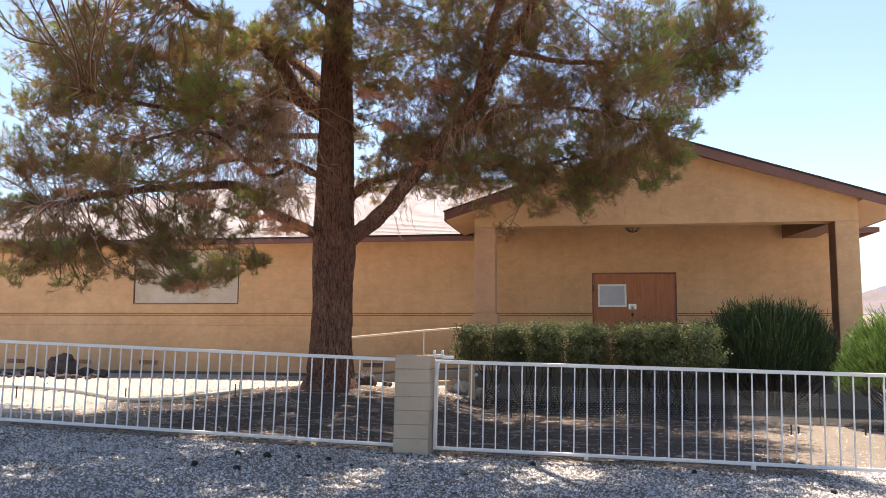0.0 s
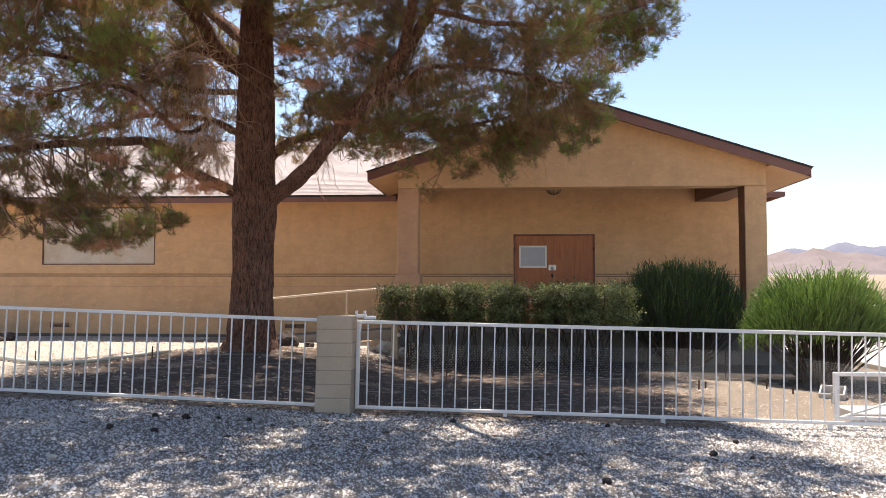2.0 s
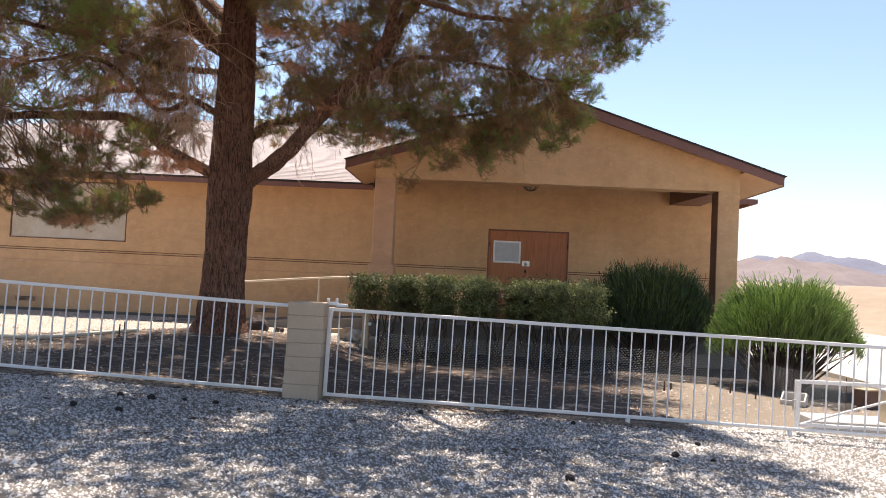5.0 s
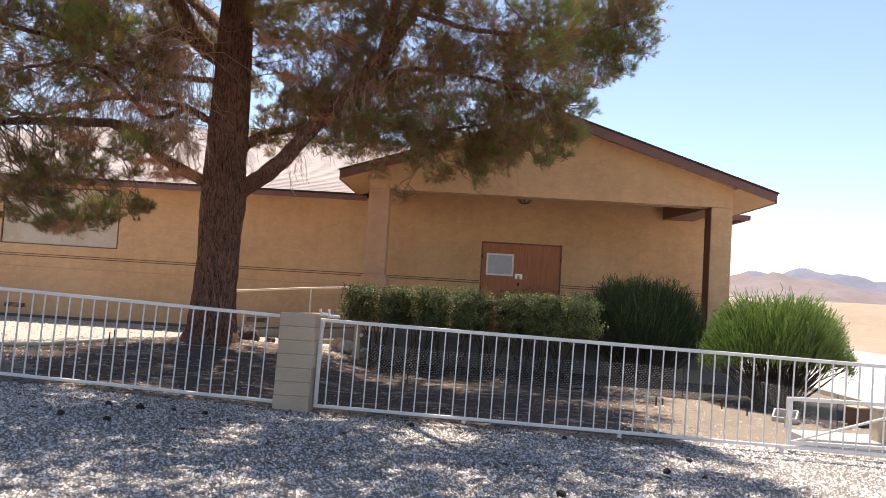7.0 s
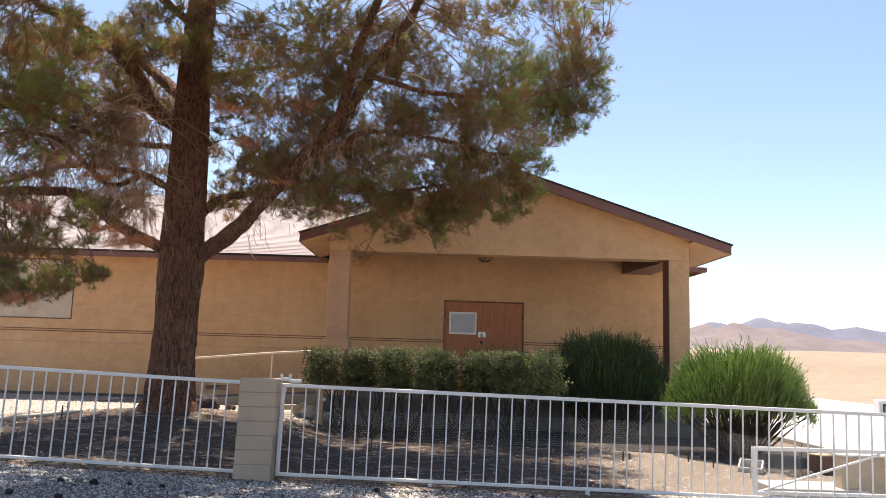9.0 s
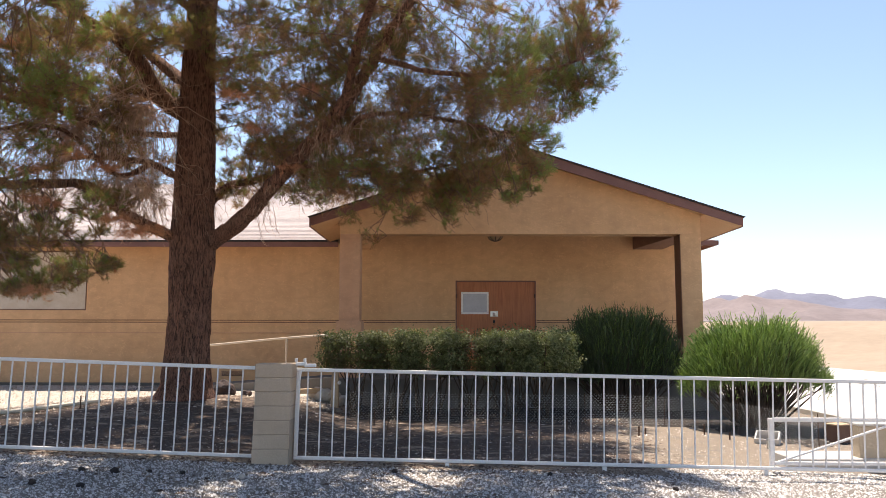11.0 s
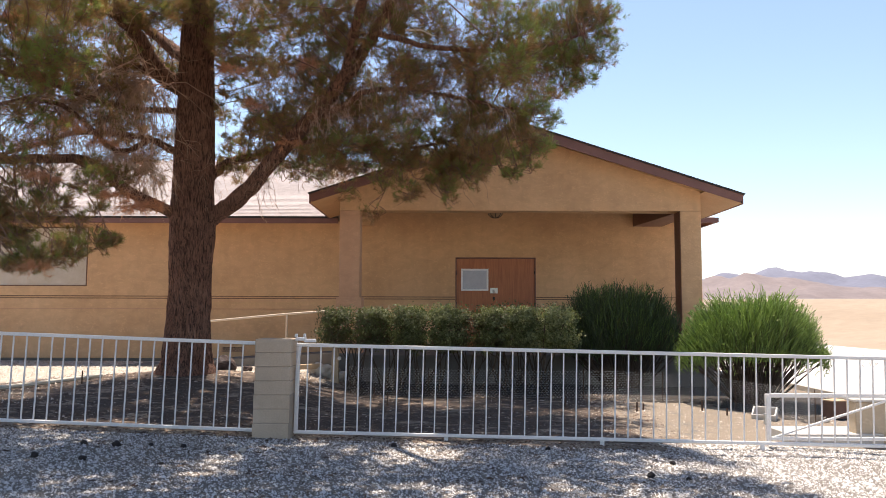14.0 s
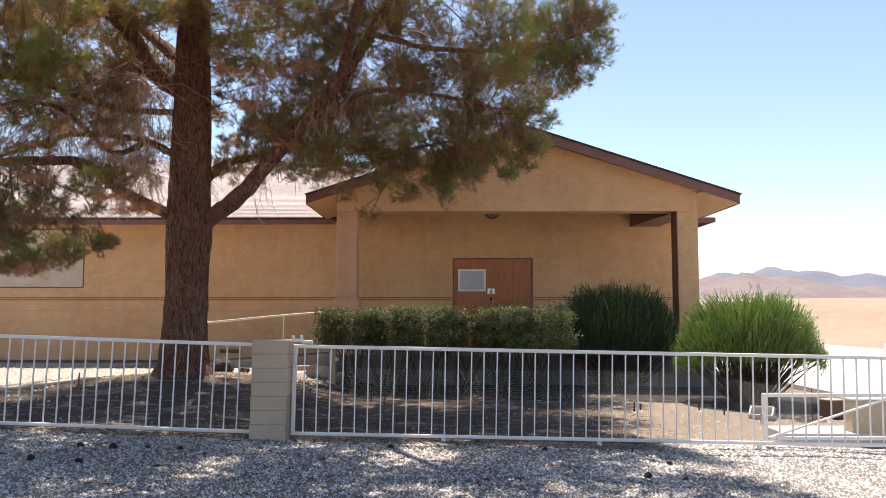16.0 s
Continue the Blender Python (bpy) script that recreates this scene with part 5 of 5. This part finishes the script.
def build_tree():
    tree = thing("pine_tree", (TREE[0], TREE[1], 0.3), "tall pine with fissured brown trunk and drooping needle clumps", "tree")
    rng = np.random.default_rng(21)
    # trunk: fluted foot, slight lean, long taper
    line = smooth_line([(-4.30, 13.13, 0.05), (-4.30, 13.13, 0.35), (-4.30, 13.13, 0.9), (-4.29, 13.13, 1.87), (-4.28, 13.13, 2.62), (-4.28, 13.13, 3.77), (-4.28, 13.13, 4.73), (-4.28, 13.13, 5.7),
                        (-4.26, 13.13, 6.69), (-4.2, 13.15, 8.2), (-4.15, 13.2, 9.6), (-4.1, 13.2, 10.8)], 34)
    z = line[:, 2]
    rad = np.interp(z, [0.05, 0.3, 0.55, 1.0, 2.0, 2.6, 2.9, 3.3, 5.0, 7.0, 9.5, 10.8], [0.64, 0.52, 0.42, 0.365, 0.345, 0.37, 0.375, 0.345, 0.31, 0.25, 0.12, 0.04])
    sides = 104
    v, f = tube_arrays(line, rad, sides)
    c = np.repeat(line, sides, axis=0)
    d = v - c
    ang = np.arctan2(d[:, 1], d[:, 0])
    flute = 0.10 * np.exp(-(c[:, 2] - 0.05) / 0.35) * np.cos(ang * 5 + 0.7)
    lump = np.array([noise.noise(Vector((math.cos(a) * 1.6, math.sin(a) * 1.6, zz * 0.9))) for a, zz in zip(ang, c[:, 2])])
    wav = np.array([noise.noise(Vector((math.cos(a) * 2.0, math.sin(a) * 2.0, zz * 1.1 + 9))) for a, zz in zip(ang, c[:, 2])]) * 0.5
    plate = np.array([1 - 2 * abs(noise.noise(Vector((math.cos(a + w) * 6.0, math.sin(a + w) * 6.0, zz * 1.7)))) for a, zz, w in zip(ang, c[:, 2], wav)])
    chip = np.array([noise.noise(Vector((math.cos(a) * 15.0, math.sin(a) * 15.0, zz * 7.0))) for a, zz in zip(ang, c[:, 2])])
    v = c + d * (1 + flute + 0.05 * lump - 0.085 * np.clip(plate, 0, 1) ** 2 + 0.03 * chip)[:, None]
    part("trunk", mesh_np("trunk", v, f, BARK, True), BARK, tree, "deeply fissured dark brown trunk")
    lines = {}
    for key, (pts, r0, r1) in LIMB_LINES.items():
        ln = smooth_line(pts, 8)
        ln = ln + np.array([[0.06 * noise.noise(Vector((i * 0.35, len(key), q))) for q in (1.0, 2.0, 3.0)] for i in range(len(ln))]) * np.linspace(0, 1, len(ln))[:, None]
        lines[key] = ln
        v, f = tube_arrays(ln, np.linspace(r0, r1, len(ln)), 14, True, 0.08, rng)
        part("limb", mesh_np("limb", v, f, BARK, True), BARK, tree)
    allpts = np.concatenate([l[len(l) // 4:] for l in lines.values()] + [line[(z > 4.5)]])
    limbpts = np.concatenate([l[len(l) // 4:] for k, l in lines.items() if k[0] in 'RL'])
    # upper and front crown, above the lower limbs: mostly out of view, added to shade the ground
    extra = []
    while len(extra) < 34:
        a, q = rng.uniform(0, 2 * math.pi), math.sqrt(rng.uniform(0.02, 1))
        zz = rng.uniform(6.3, 11.0)
        k = (1 - (max(0.0, zz - 6.6) / 5.2) ** 1.7)
        ry = (4.0 if math.sin(a) < 0 else 3.2) * k + 0.3
        x, y = TREE[0] + 0.2 + (6.4 * k + 0.3) * q * math.cos(a), TREE[1] + ry * q * math.sin(a)
        if zz < (2.3 if x / y > 0.16 else 1.75) + 0.46 * y and y < 11.4:
            continue
        if (x < -6.3 and y > 10.8) or x > -1.6 or (x < -4.9 and rng.uniform() < 0.5):
            continue
        extra.append((x, y, zz, rng.uniform(0.34, 0.55)))
    # extra high clumps placed where their shadows should fall inside the fence
    while len(extra) < 54:
        x, y, zz = rng.uniform(-3.6, 1.7), rng.uniform(12.6, 15.6), rng.uniform(9.0, 10.0)
        if 11.55 < y - 0.375 * zz < 12.15 and x < 1.0:
            continue
        extra.append((x, y, zz, rng.uniform(0.34, 0.55)))
    for k in range(9):
        extra.append((rng.uniform(-0.4, 1.9), rng.uniform(15.7, 16.3), rng.uniform(9.7, 10.2), rng.uniform(0.45, 0.6)))
    front = []
    while len(front) < 150:
        x, y = rng.uniform(-8.2, 3.0), rng.uniform(5.4, 11.7)
        low = (2.5 if x / y > 0.16 else 1.9) + 0.47 * y
        zz = rng.uniform(low, low + 2.2)
        edge = np.interp(y - 0.375 * zz, [6.0, 6.77, 7.51, 8.42], [3.5, 3.4, 3.1, 2.6])
        if x + 0.08 * zz > edge - 0.45:
            continue
        if ((x + 2.3) / 5.6) ** 2 + ((y - 10.6) / 6.0) ** 2 < 1.0:
            front.append((x, y, zz, rng.uniform(0.36, 0.62)))
    groups = dict(LEAF_CLUMPS)
    fine_tone = {}
    # each clump is backed by smaller ones, before and behind it
    for key in list(groups):
        more = []
        for x, y, zc, r in groups[key]:
            if rng.uniform() < (0.2 if "right" in key or key == "centre" else 0.4):
                more.append((x + rng.normal(0, 0.10), y + rng.uniform(0.5, 0.9), zc + 0.12 + rng.normal(0, 0.06), r * rng.uniform(0.6, 0.85)))
        groups[key] = [(x, y, zc, r * 0.9) for x, y, zc, r in groups[key]] + more
    groups["crown_top"] = extra
    groups["crown_front"] = front
    veil = [(rng.uniform(-3.7, -2.3), rng.uniform(13.3, 14.0), rng.uniform(3.75, 5.9), rng.uniform(0.26, 0.40)) for _ in range(10)]
    veil += [(rng.uniform(-7.9, -4.9), rng.uniform(13.4, 14.2), rng.uniform(5.6, 6.9), rng.uniform(0.32, 0.5)) for _ in range(9)]
    groups["veil"] = veil
    # small tufts between the clumps, kept off the trunk
    for zone, ((u0, u1), (e0, e1), (y0, y1), n, (r0, r1), tn) in enumerate(CROWN_ZONES):
        tufts = []
        while len(tufts) < n:
            y = rng.uniform(y0, y1)
            x, zc = rng.uniform(u0, u1) * y, 1.38 + rng.uniform(e0, e1) * y
            edge = np.interp((zc - 1.38) / y, [0.13, 0.17, 0.21, 0.27, 0.31, 0.36], [0.045, 0.095, 0.105, 0.11, 0.15, 0.16])
            if x / y > edge or (abs(x - TREE[0]) < 0.6 and y < 13.5 and zc < 5.7) or ((zc - 1.38) / y < 0.14 + 0.9 * (x / y + 0.02) - 0.02 and x > -0.4):
                continue
            tufts.append((x, y, zc, rng.uniform(r0, r1)))
        groups["fine_%d" % zone] = tufts
        fine_tone["fine_%d" % zone] = tn
    per = {"crown_top": 20, "crown_front": 20}
    for key, clumps in groups.items():
        base = fine_tone[key] if key in fine_tone else {"right_low": 0.46, "left_low": 0.40, "left_upper": 0.95, "far_mid": 0.5, "centre": 0.45, "right_edge": 0.68, "right_outer": 0.66, "right_mid": 0.6, "top_gap": 0.4, "far_low": 0.42, "veil": 0.45}.get(key, 0.54)
        high = key in ("crown_top", "crown_front")
        pieces, fill = [], []
        for x, y, zc, r in clumps:
            p = np.array((x, y, zc))
            reach = np.linalg.norm(allpts - p, axis=1) + 0.6 * np.maximum(0, allpts[:, 2] - p[2] - 0.3)
            q = allpts[np.argsort(reach + rng.uniform(0, 0.7, len(reach)))[0]]
            far = np.linalg.norm(p - q)
            m1 = q * 0.66 + p * 0.34 + rng.normal(0, 0.12 * min(far, 0.8), 3)
            m2 = q * 0.3 + p * 0.7 + rng.normal(0, 0.09 * min(far, 0.8), 3) + np.array((0, 0, -0.05 * far))
            arm = smooth_line([q, m1, m2, p], 5)
            pieces.append(tube_arrays(arm, np.linspace(0.010, 0.005, len(arm)) * (1.4 if high else 1.0), 4))
            if not high and np.linalg.norm(p - q) > 0.5:
                b = arm[9] + rng.normal(0, 0.08, 3)
                fill.append((b[0], b[1], b[2], min(0.3, r * 0.6)))
            for _ in range(4 if key in fine_tone else 7):
                e = p + unit(rng.normal(size=3)) * r * rng.uniform(0.6, 1.0)
                b = arm[rng.integers(len(arm) // 2, len(arm))]
                tw = smooth_line([b, (b + e) / 2 + rng.normal(0, 0.06, 3), e], 4)
                pieces.append(tube_arrays(tw, np.linspace(0.007, 0.003, len(tw)), 3))
        thick = {"right_outer": 1.2, "right_edge": 1.6, "right_top": 0.8, "top_gap": 0.6, "right_mid": 0.6, "right_low": 0.6, "centre": 0.5, "left_low": 1.5, "far_low": 0.36, "veil": 0.4, "left_upper": 0.8, "crown_top": 0.8, "crown_front": 0.5, "far_fill": 0.6, "right_gap": 0.7}.get(key, 0.75)
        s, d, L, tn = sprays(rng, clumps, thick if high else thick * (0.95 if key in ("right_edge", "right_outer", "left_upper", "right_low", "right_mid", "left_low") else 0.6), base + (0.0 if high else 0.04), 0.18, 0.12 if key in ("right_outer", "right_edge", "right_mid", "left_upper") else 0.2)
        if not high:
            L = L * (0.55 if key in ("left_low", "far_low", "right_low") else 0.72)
        # wider blades on the added shading clumps block more sun
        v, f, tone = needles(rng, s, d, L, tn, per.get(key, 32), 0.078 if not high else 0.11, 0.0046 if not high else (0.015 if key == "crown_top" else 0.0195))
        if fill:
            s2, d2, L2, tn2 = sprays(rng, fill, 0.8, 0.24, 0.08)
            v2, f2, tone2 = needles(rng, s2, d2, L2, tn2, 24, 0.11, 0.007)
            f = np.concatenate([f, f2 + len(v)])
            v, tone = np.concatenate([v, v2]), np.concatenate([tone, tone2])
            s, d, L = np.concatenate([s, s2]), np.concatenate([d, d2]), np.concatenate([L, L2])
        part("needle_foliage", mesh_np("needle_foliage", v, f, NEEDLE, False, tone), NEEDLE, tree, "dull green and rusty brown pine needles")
        for a, b, l in zip(s[::3], d[::3], L[::3]):
            pieces.append(tube_arrays([a - b * l * 0.5, a + b * l], [0.004, 0.002], 3))
        v, f = joined(pieces)
        tagged(part("branchwork", mesh_np("branchwork", v, f, TWIG, True), TWIG, tree, "thin brown branches and twigs"), kind="stuff")
    # thin brown growth between the limbs
    inner = []
    while len(inner) < 120:
        q = limbpts[rng.integers(len(limbpts))] + rng.normal(0, 0.55, 3) * np.array((1.0, 0.0, 0.8)) + np.array((0, abs(rng.normal(0.15, 0.5)), 0))
        if abs(q[0] - TREE[0]) < 0.75 and q[1] < 13.4:
            continue
        if -7.2 < q[0] < -4.7 and rng.uniform() < 0.6:
            continue
        low = 3.25 if q[0] < -4.7 else (4.5 if q[0] < -3.1 else (4.1 if q[0] < -2.1 else 3.75))
        if low < q[2] < 7.0 and 9.4 < q[1] < 15.0 and q[0] < 1.2 and q[2] < 1.5 + 0.42 * q[1]:
            inner.append((q[0], q[1], q[2], rng.uniform(0.24, 0.42)))
    s, d, L, tn = sprays(rng, inner, 0.42, 0.24, 0.14)
    v, f, tone = needles(rng, s, d, L, tn, 20, 0.11, 0.0065)
    tagged(part("inner_needles", mesh_np("inner_needles", v, f, NEEDLE, False, tone), NEEDLE, tree, "sparse brownish inner needles"), kind="stuff")
    v, f = twig_cloud(rng, [q[:3] for q in inner], 22, 0.75, 0.12, 0.0048, 6)
    tagged(part("inner_twig_growth", mesh_np("inner_twig_growth", v, f, TWIG, True), TWIG, tree, "fine bare brown twigs"), kind="stuff")
    # hanging dead twigs from the limbs on the shaded side
    hang = np.concatenate([lines[k][len(lines[k]) // 6:] for k in ("L1", "L2", "L5", "L6", "arch", "L3")])
    near = smooth_line([(-4.62, 12.6, 4.9), (-4.95, 12.4, 5.05), (-5.3, 12.25, 4.9), (-5.7, 12.0, 4.65), (-6.2, 11.7, 4.35)], 6)
    low = smooth_line([(-4.62, 12.5, 3.55), (-5.0, 12.2, 3.75), (-5.4, 11.9, 3.7)], 6)
    tangles = [cascade(rng, hang, 260, 1.05, (-0.35, -0.3, 0.05), 0.0065), cascade(rng, near, 330, 1.9, (-0.30, -0.3, 0.10), 0.0085), cascade(rng, low, 150, 0.8, (-0.1, -0.3, 0.1), 0.007)]
    tangles.append(cascade(rng, np.concatenate([lines["R1"][12:], lines["R3"], lines["R2"]]), 240, 0.8, (0.2, -0.3, 0.2), 0.0055))
    v, f = joined(tangles)
    tagged(part("dead_twig_tangle", mesh_np("dead_twig_tangle", v, f, DEAD_TWIG, True), DEAD_TWIG, tree, "hanging tangle of bare tan twigs"), kind="stuff")
    for pts, r0, r1 in DEAD_BRANCHES:
        ln = smooth_line(pts, 6) + rng.normal(0, 0.008, (6 * (len(pts) - 1) + 1, 3))
        v, f = tube_arrays(ln, np.linspace(r0, r1, len(ln)), 7)
        part("dead_branch", mesh_np("dead_branch", v, f, BLEACHED, True), BLEACHED, tree, "pale bleached dead branch")
    s, d, L, tn = sprays(rng, RUST_SPOTS, 1.6, 0.03, 0.05, 0.5)
    v, f, tone = needles(rng, s, d * np.array((1, 1, -0.5)), L, np.clip(tn, 0, 0.12), 24, 0.085, 0.005)
    tagged(part("dead_needles", mesh_np("dead_needles", v, f, DEAD_NEEDLE, False, tone), DEAD_NEEDLE, tree, "rusty dead needles"), kind="stuff")


build_tree()


def leaf_quads(rng, p, nrm, size, tones, slim=0.55):
    n = len(p)
    d = unit(nrm + rng.normal(0, 0.7, (n, 3)))
    u = unit(np.cross(d, unit(rng.normal(size=(n, 3)))))
    w = np.cross(d, u)
    s = size * rng.uniform(0.65, 1.25, (n, 1))
    v = np.stack([p - u * s, p + w * s * slim, p + u * s, p - w * s * slim], 1).reshape(-1, 3)
    return v, np.arange(4 * n).reshape(-1, 4), np.repeat(tones, 4)


def shrub(name, label, cx, cy, z0, z1, rx, ry, seed, base_tone, count, group):
    """A clipped broad-leaved shrub on bare stems."""
    rng = np.random.default_rng(seed)
    gz = ground_z(cx, cy)
    ob = thing(name, (cx, cy, gz), label, "shrub", group)
    count = int(count * 1.25)
    d = unit(rng.normal(size=(count, 3)))
    d = np.sign(d) * np.abs(d) ** 0.62
    d = d / np.max(np.abs(d), axis=1, keepdims=True) ** 0.55
    rad = rng.uniform(0.15, 1.0, count) ** 0.45
    lump = np.array([noise.noise(Vector((a * 2.9 + seed * 3.3, b * 2.9, c * 2.9))) for a, b, c in d])
    k = rad * (1 + 0.46 * lump)
    mid, hz = (z0 + z1) / 2, (z1 - z0) / 2
    p = np.stack([cx + d[:, 0] * rx * k, cy + d[:, 1] * ry * k, mid + d[:, 2] * hz * k], -1)
    p += rng.normal(0, 0.018, p.shape)
    gaps = np.array([noise.noise(Vector((a * 6.5, b * 6.5, c * 6.5 + seed))) for a, b, c in p])
    keep = (gaps > -0.17 + 0.22 * np.clip((mid - 0.1 - p[:, 2]) / hz, 0, 1)) | (rng.uniform(size=count) < 0.12)
    p, d, lump, gaps = p[keep], d[keep], lump[keep], gaps[keep]
    count = len(p)
    # shade put into the tone: hollows and undersides darker, tops brighter
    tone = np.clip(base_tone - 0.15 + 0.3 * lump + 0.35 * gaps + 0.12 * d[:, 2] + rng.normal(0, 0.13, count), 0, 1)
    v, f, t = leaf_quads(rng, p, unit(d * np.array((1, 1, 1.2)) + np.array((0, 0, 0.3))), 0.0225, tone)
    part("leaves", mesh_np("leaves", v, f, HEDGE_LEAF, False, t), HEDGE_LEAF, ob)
    pieces = []
    for _ in range(10):
        e = p[rng.integers(count)]
        b = np.array((cx + rng.uniform(-0.35, 0.35) * rx, cy + rng.uniform(-0.3, 0.3) * ry, gz - 0.05))
        m = (b + e) / 2 + rng.normal(0, 0.06, 3)
        ln = smooth_line([b, m, e], 6)
        pieces.append(tube_arrays(ln, np.linspace(0.016, 0.005, len(ln)), 5))
    v, f = joined(pieces)
    part("bare_stem", mesh_np("bare_stem", v, f, SHADED_STEM, True), SHADED_STEM, ob, "bare brown stems")


def stem_bush(name, label, cx, cy, rx, ry, height, seed, base_tone, count, z_base=None, skirt=0.34, flat=3.0, fan=0.6, tufts=34, clear=0.24):
    """A bush of tufts of upright knobbly green shoots on a woody frame, with dark hollows between them."""
    rng = np.random.default_rng(seed)
    gz = ground_z(cx, cy) if z_base is None else z_base
    ob = thing(name, (cx, cy, gz), label, "bush")
    vs, fs, tn, n0 = [], [], [], 0
    sc = height / 1.8
    roots = []
    heads = []
    for _ in range(tufts):
        a, q = rng.uniform(0, 2 * math.pi), math.sqrt(rng.uniform(0.0, 1.0))
        heads.append((q * math.cos(a), q * math.sin(a), rng.uniform(0.76, 1.07), rng.normal(0, 0.14)))
    for i in range(count):
        hx, hy, tall, shade = heads[i % tufts]
        spread = 0.30 * rng.normal(size=2)
        ux, uy = hx * 0.88 + spread[0] * 0.72, hy * 0.88 + spread[1] * 0.72
        q = math.hypot(ux, uy)
        if q > 1.06:
            ux, uy, q = ux / q, uy / q, 1.0
        top = max(0.0, 1 - min(1.0, q) ** flat) ** 0.5
        h = skirt + (1 - skirt) * top * rng.uniform(0.0, 1.0) ** 0.5
        tip = np.array((cx + rx * ux, cy + ry * uy, gz + height * (h * tall + rng.normal(0, 0.045))))
        way = unit(np.array((fan * ux, fan * uy, 1.0)) + rng.normal(0, 0.16, 3))
        L = rng.uniform(0.17, 0.42) * sc
        L = min(L, max(0.10, tip[2] - gz - clear * height))
        base = tip - way * L
        bend = rng.normal(0, 0.02, 3) * sc
        mid = base + way * L * 0.5 + bend
        v, f = tube_arrays([base, mid, tip], [0.006 * sc, 0.0055 * sc, 0.0035 * sc], 3)
        # tone drops with height, painting lit tops over a shaded underside
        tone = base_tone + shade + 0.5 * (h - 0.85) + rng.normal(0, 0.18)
        vs.append(v)
        fs.extend(tuple(int(k) + n0 for k in face) for face in f)
        n0 += len(v)
        # short side shoots along the upper part
        m = 4
        s = rng.uniform(0.25, 1.0, m)[:, None]
        root = np.where(s < 0.5, base + (mid - base) * s * 2, mid + (tip - mid) * (s * 2 - 1))
        out = unit(way + unit(rng.normal(size=(m, 3))) * 0.8)
        side = unit(np.cross(out, rng.normal(size=(m, 3)))) * 0.006 * sc
        ln = rng.uniform(0.035, 0.085, (m, 1)) * sc
        tri = np.stack([root - side, root + side, root + out * ln], 1).reshape(-1, 3)
        vs.append(tri)
        fs.extend((n0 + 3 * k, n0 + 3 * k + 1, n0 + 3 * k + 2) for k in range(m))
        n0 += 3 * m
        tn.append(np.full(len(v) + 3 * m, min(1.0, max(0.0, tone))))
        roots.append(base)
    me = bpy.data.meshes.new("green_shoot")
    me.from_pydata(np.concatenate(vs).tolist(), [], fs)
    at = me.attributes.new("tone", "FLOAT", "POINT")
    at.data.foreach_set("value", np.concatenate(tn).astype(np.float32))
    me.materials.append(STEM_GREEN)
    tagged(part("green_shoot", me, STEM_GREEN, ob), "thin upright green shoots", kind="stuff")
    pieces = []
    for e in roots[::34]:
        b = np.array((cx + (e[0] - cx) * 0.22, cy + (e[1] - cy) * 0.22, gz - 0.05))
        ln = smooth_line([b, (b + e) / 2 + rng.normal(0, 0.07, 3) + np.array((0, 0, 0.05)), e], 5)
        pieces.append(tube_arrays(ln, np.linspace(0.014, 0.006, len(ln)) * sc, 4))
    v, f = joined(pieces)
    part("woody_base", mesh_np("woody_base", v, f, SHADED_STEM, True), SHADED_STEM, ob, "brown woody stems")


HEDGE = "clipped hedge shrubs"
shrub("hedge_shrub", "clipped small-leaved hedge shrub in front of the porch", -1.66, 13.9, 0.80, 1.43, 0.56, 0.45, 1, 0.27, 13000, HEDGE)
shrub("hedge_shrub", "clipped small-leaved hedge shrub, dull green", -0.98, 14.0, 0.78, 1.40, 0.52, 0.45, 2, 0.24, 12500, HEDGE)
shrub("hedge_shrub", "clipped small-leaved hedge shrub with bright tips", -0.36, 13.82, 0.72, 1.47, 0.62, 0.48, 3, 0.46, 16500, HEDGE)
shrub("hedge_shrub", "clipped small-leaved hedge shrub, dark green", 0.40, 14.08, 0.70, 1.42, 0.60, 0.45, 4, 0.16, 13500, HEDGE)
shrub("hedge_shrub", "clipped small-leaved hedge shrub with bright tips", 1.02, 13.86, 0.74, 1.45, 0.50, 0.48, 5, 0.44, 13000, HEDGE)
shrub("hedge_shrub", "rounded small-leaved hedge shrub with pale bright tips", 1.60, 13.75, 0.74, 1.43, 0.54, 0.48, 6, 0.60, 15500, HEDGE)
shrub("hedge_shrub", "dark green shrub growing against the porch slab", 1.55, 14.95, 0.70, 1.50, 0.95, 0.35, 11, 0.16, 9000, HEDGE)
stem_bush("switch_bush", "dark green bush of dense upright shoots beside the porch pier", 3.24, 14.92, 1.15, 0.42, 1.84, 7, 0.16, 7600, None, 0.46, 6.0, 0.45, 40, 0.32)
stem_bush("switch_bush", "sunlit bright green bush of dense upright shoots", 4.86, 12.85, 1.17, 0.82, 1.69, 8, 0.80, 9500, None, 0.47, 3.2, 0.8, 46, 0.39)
stem_bush("dry_weed", "small dry weed growing in a driveway joint", 10.57, 20.3, 0.25, 0.2, 0.4, 9, 0.3, 120, DRIVE_Z)
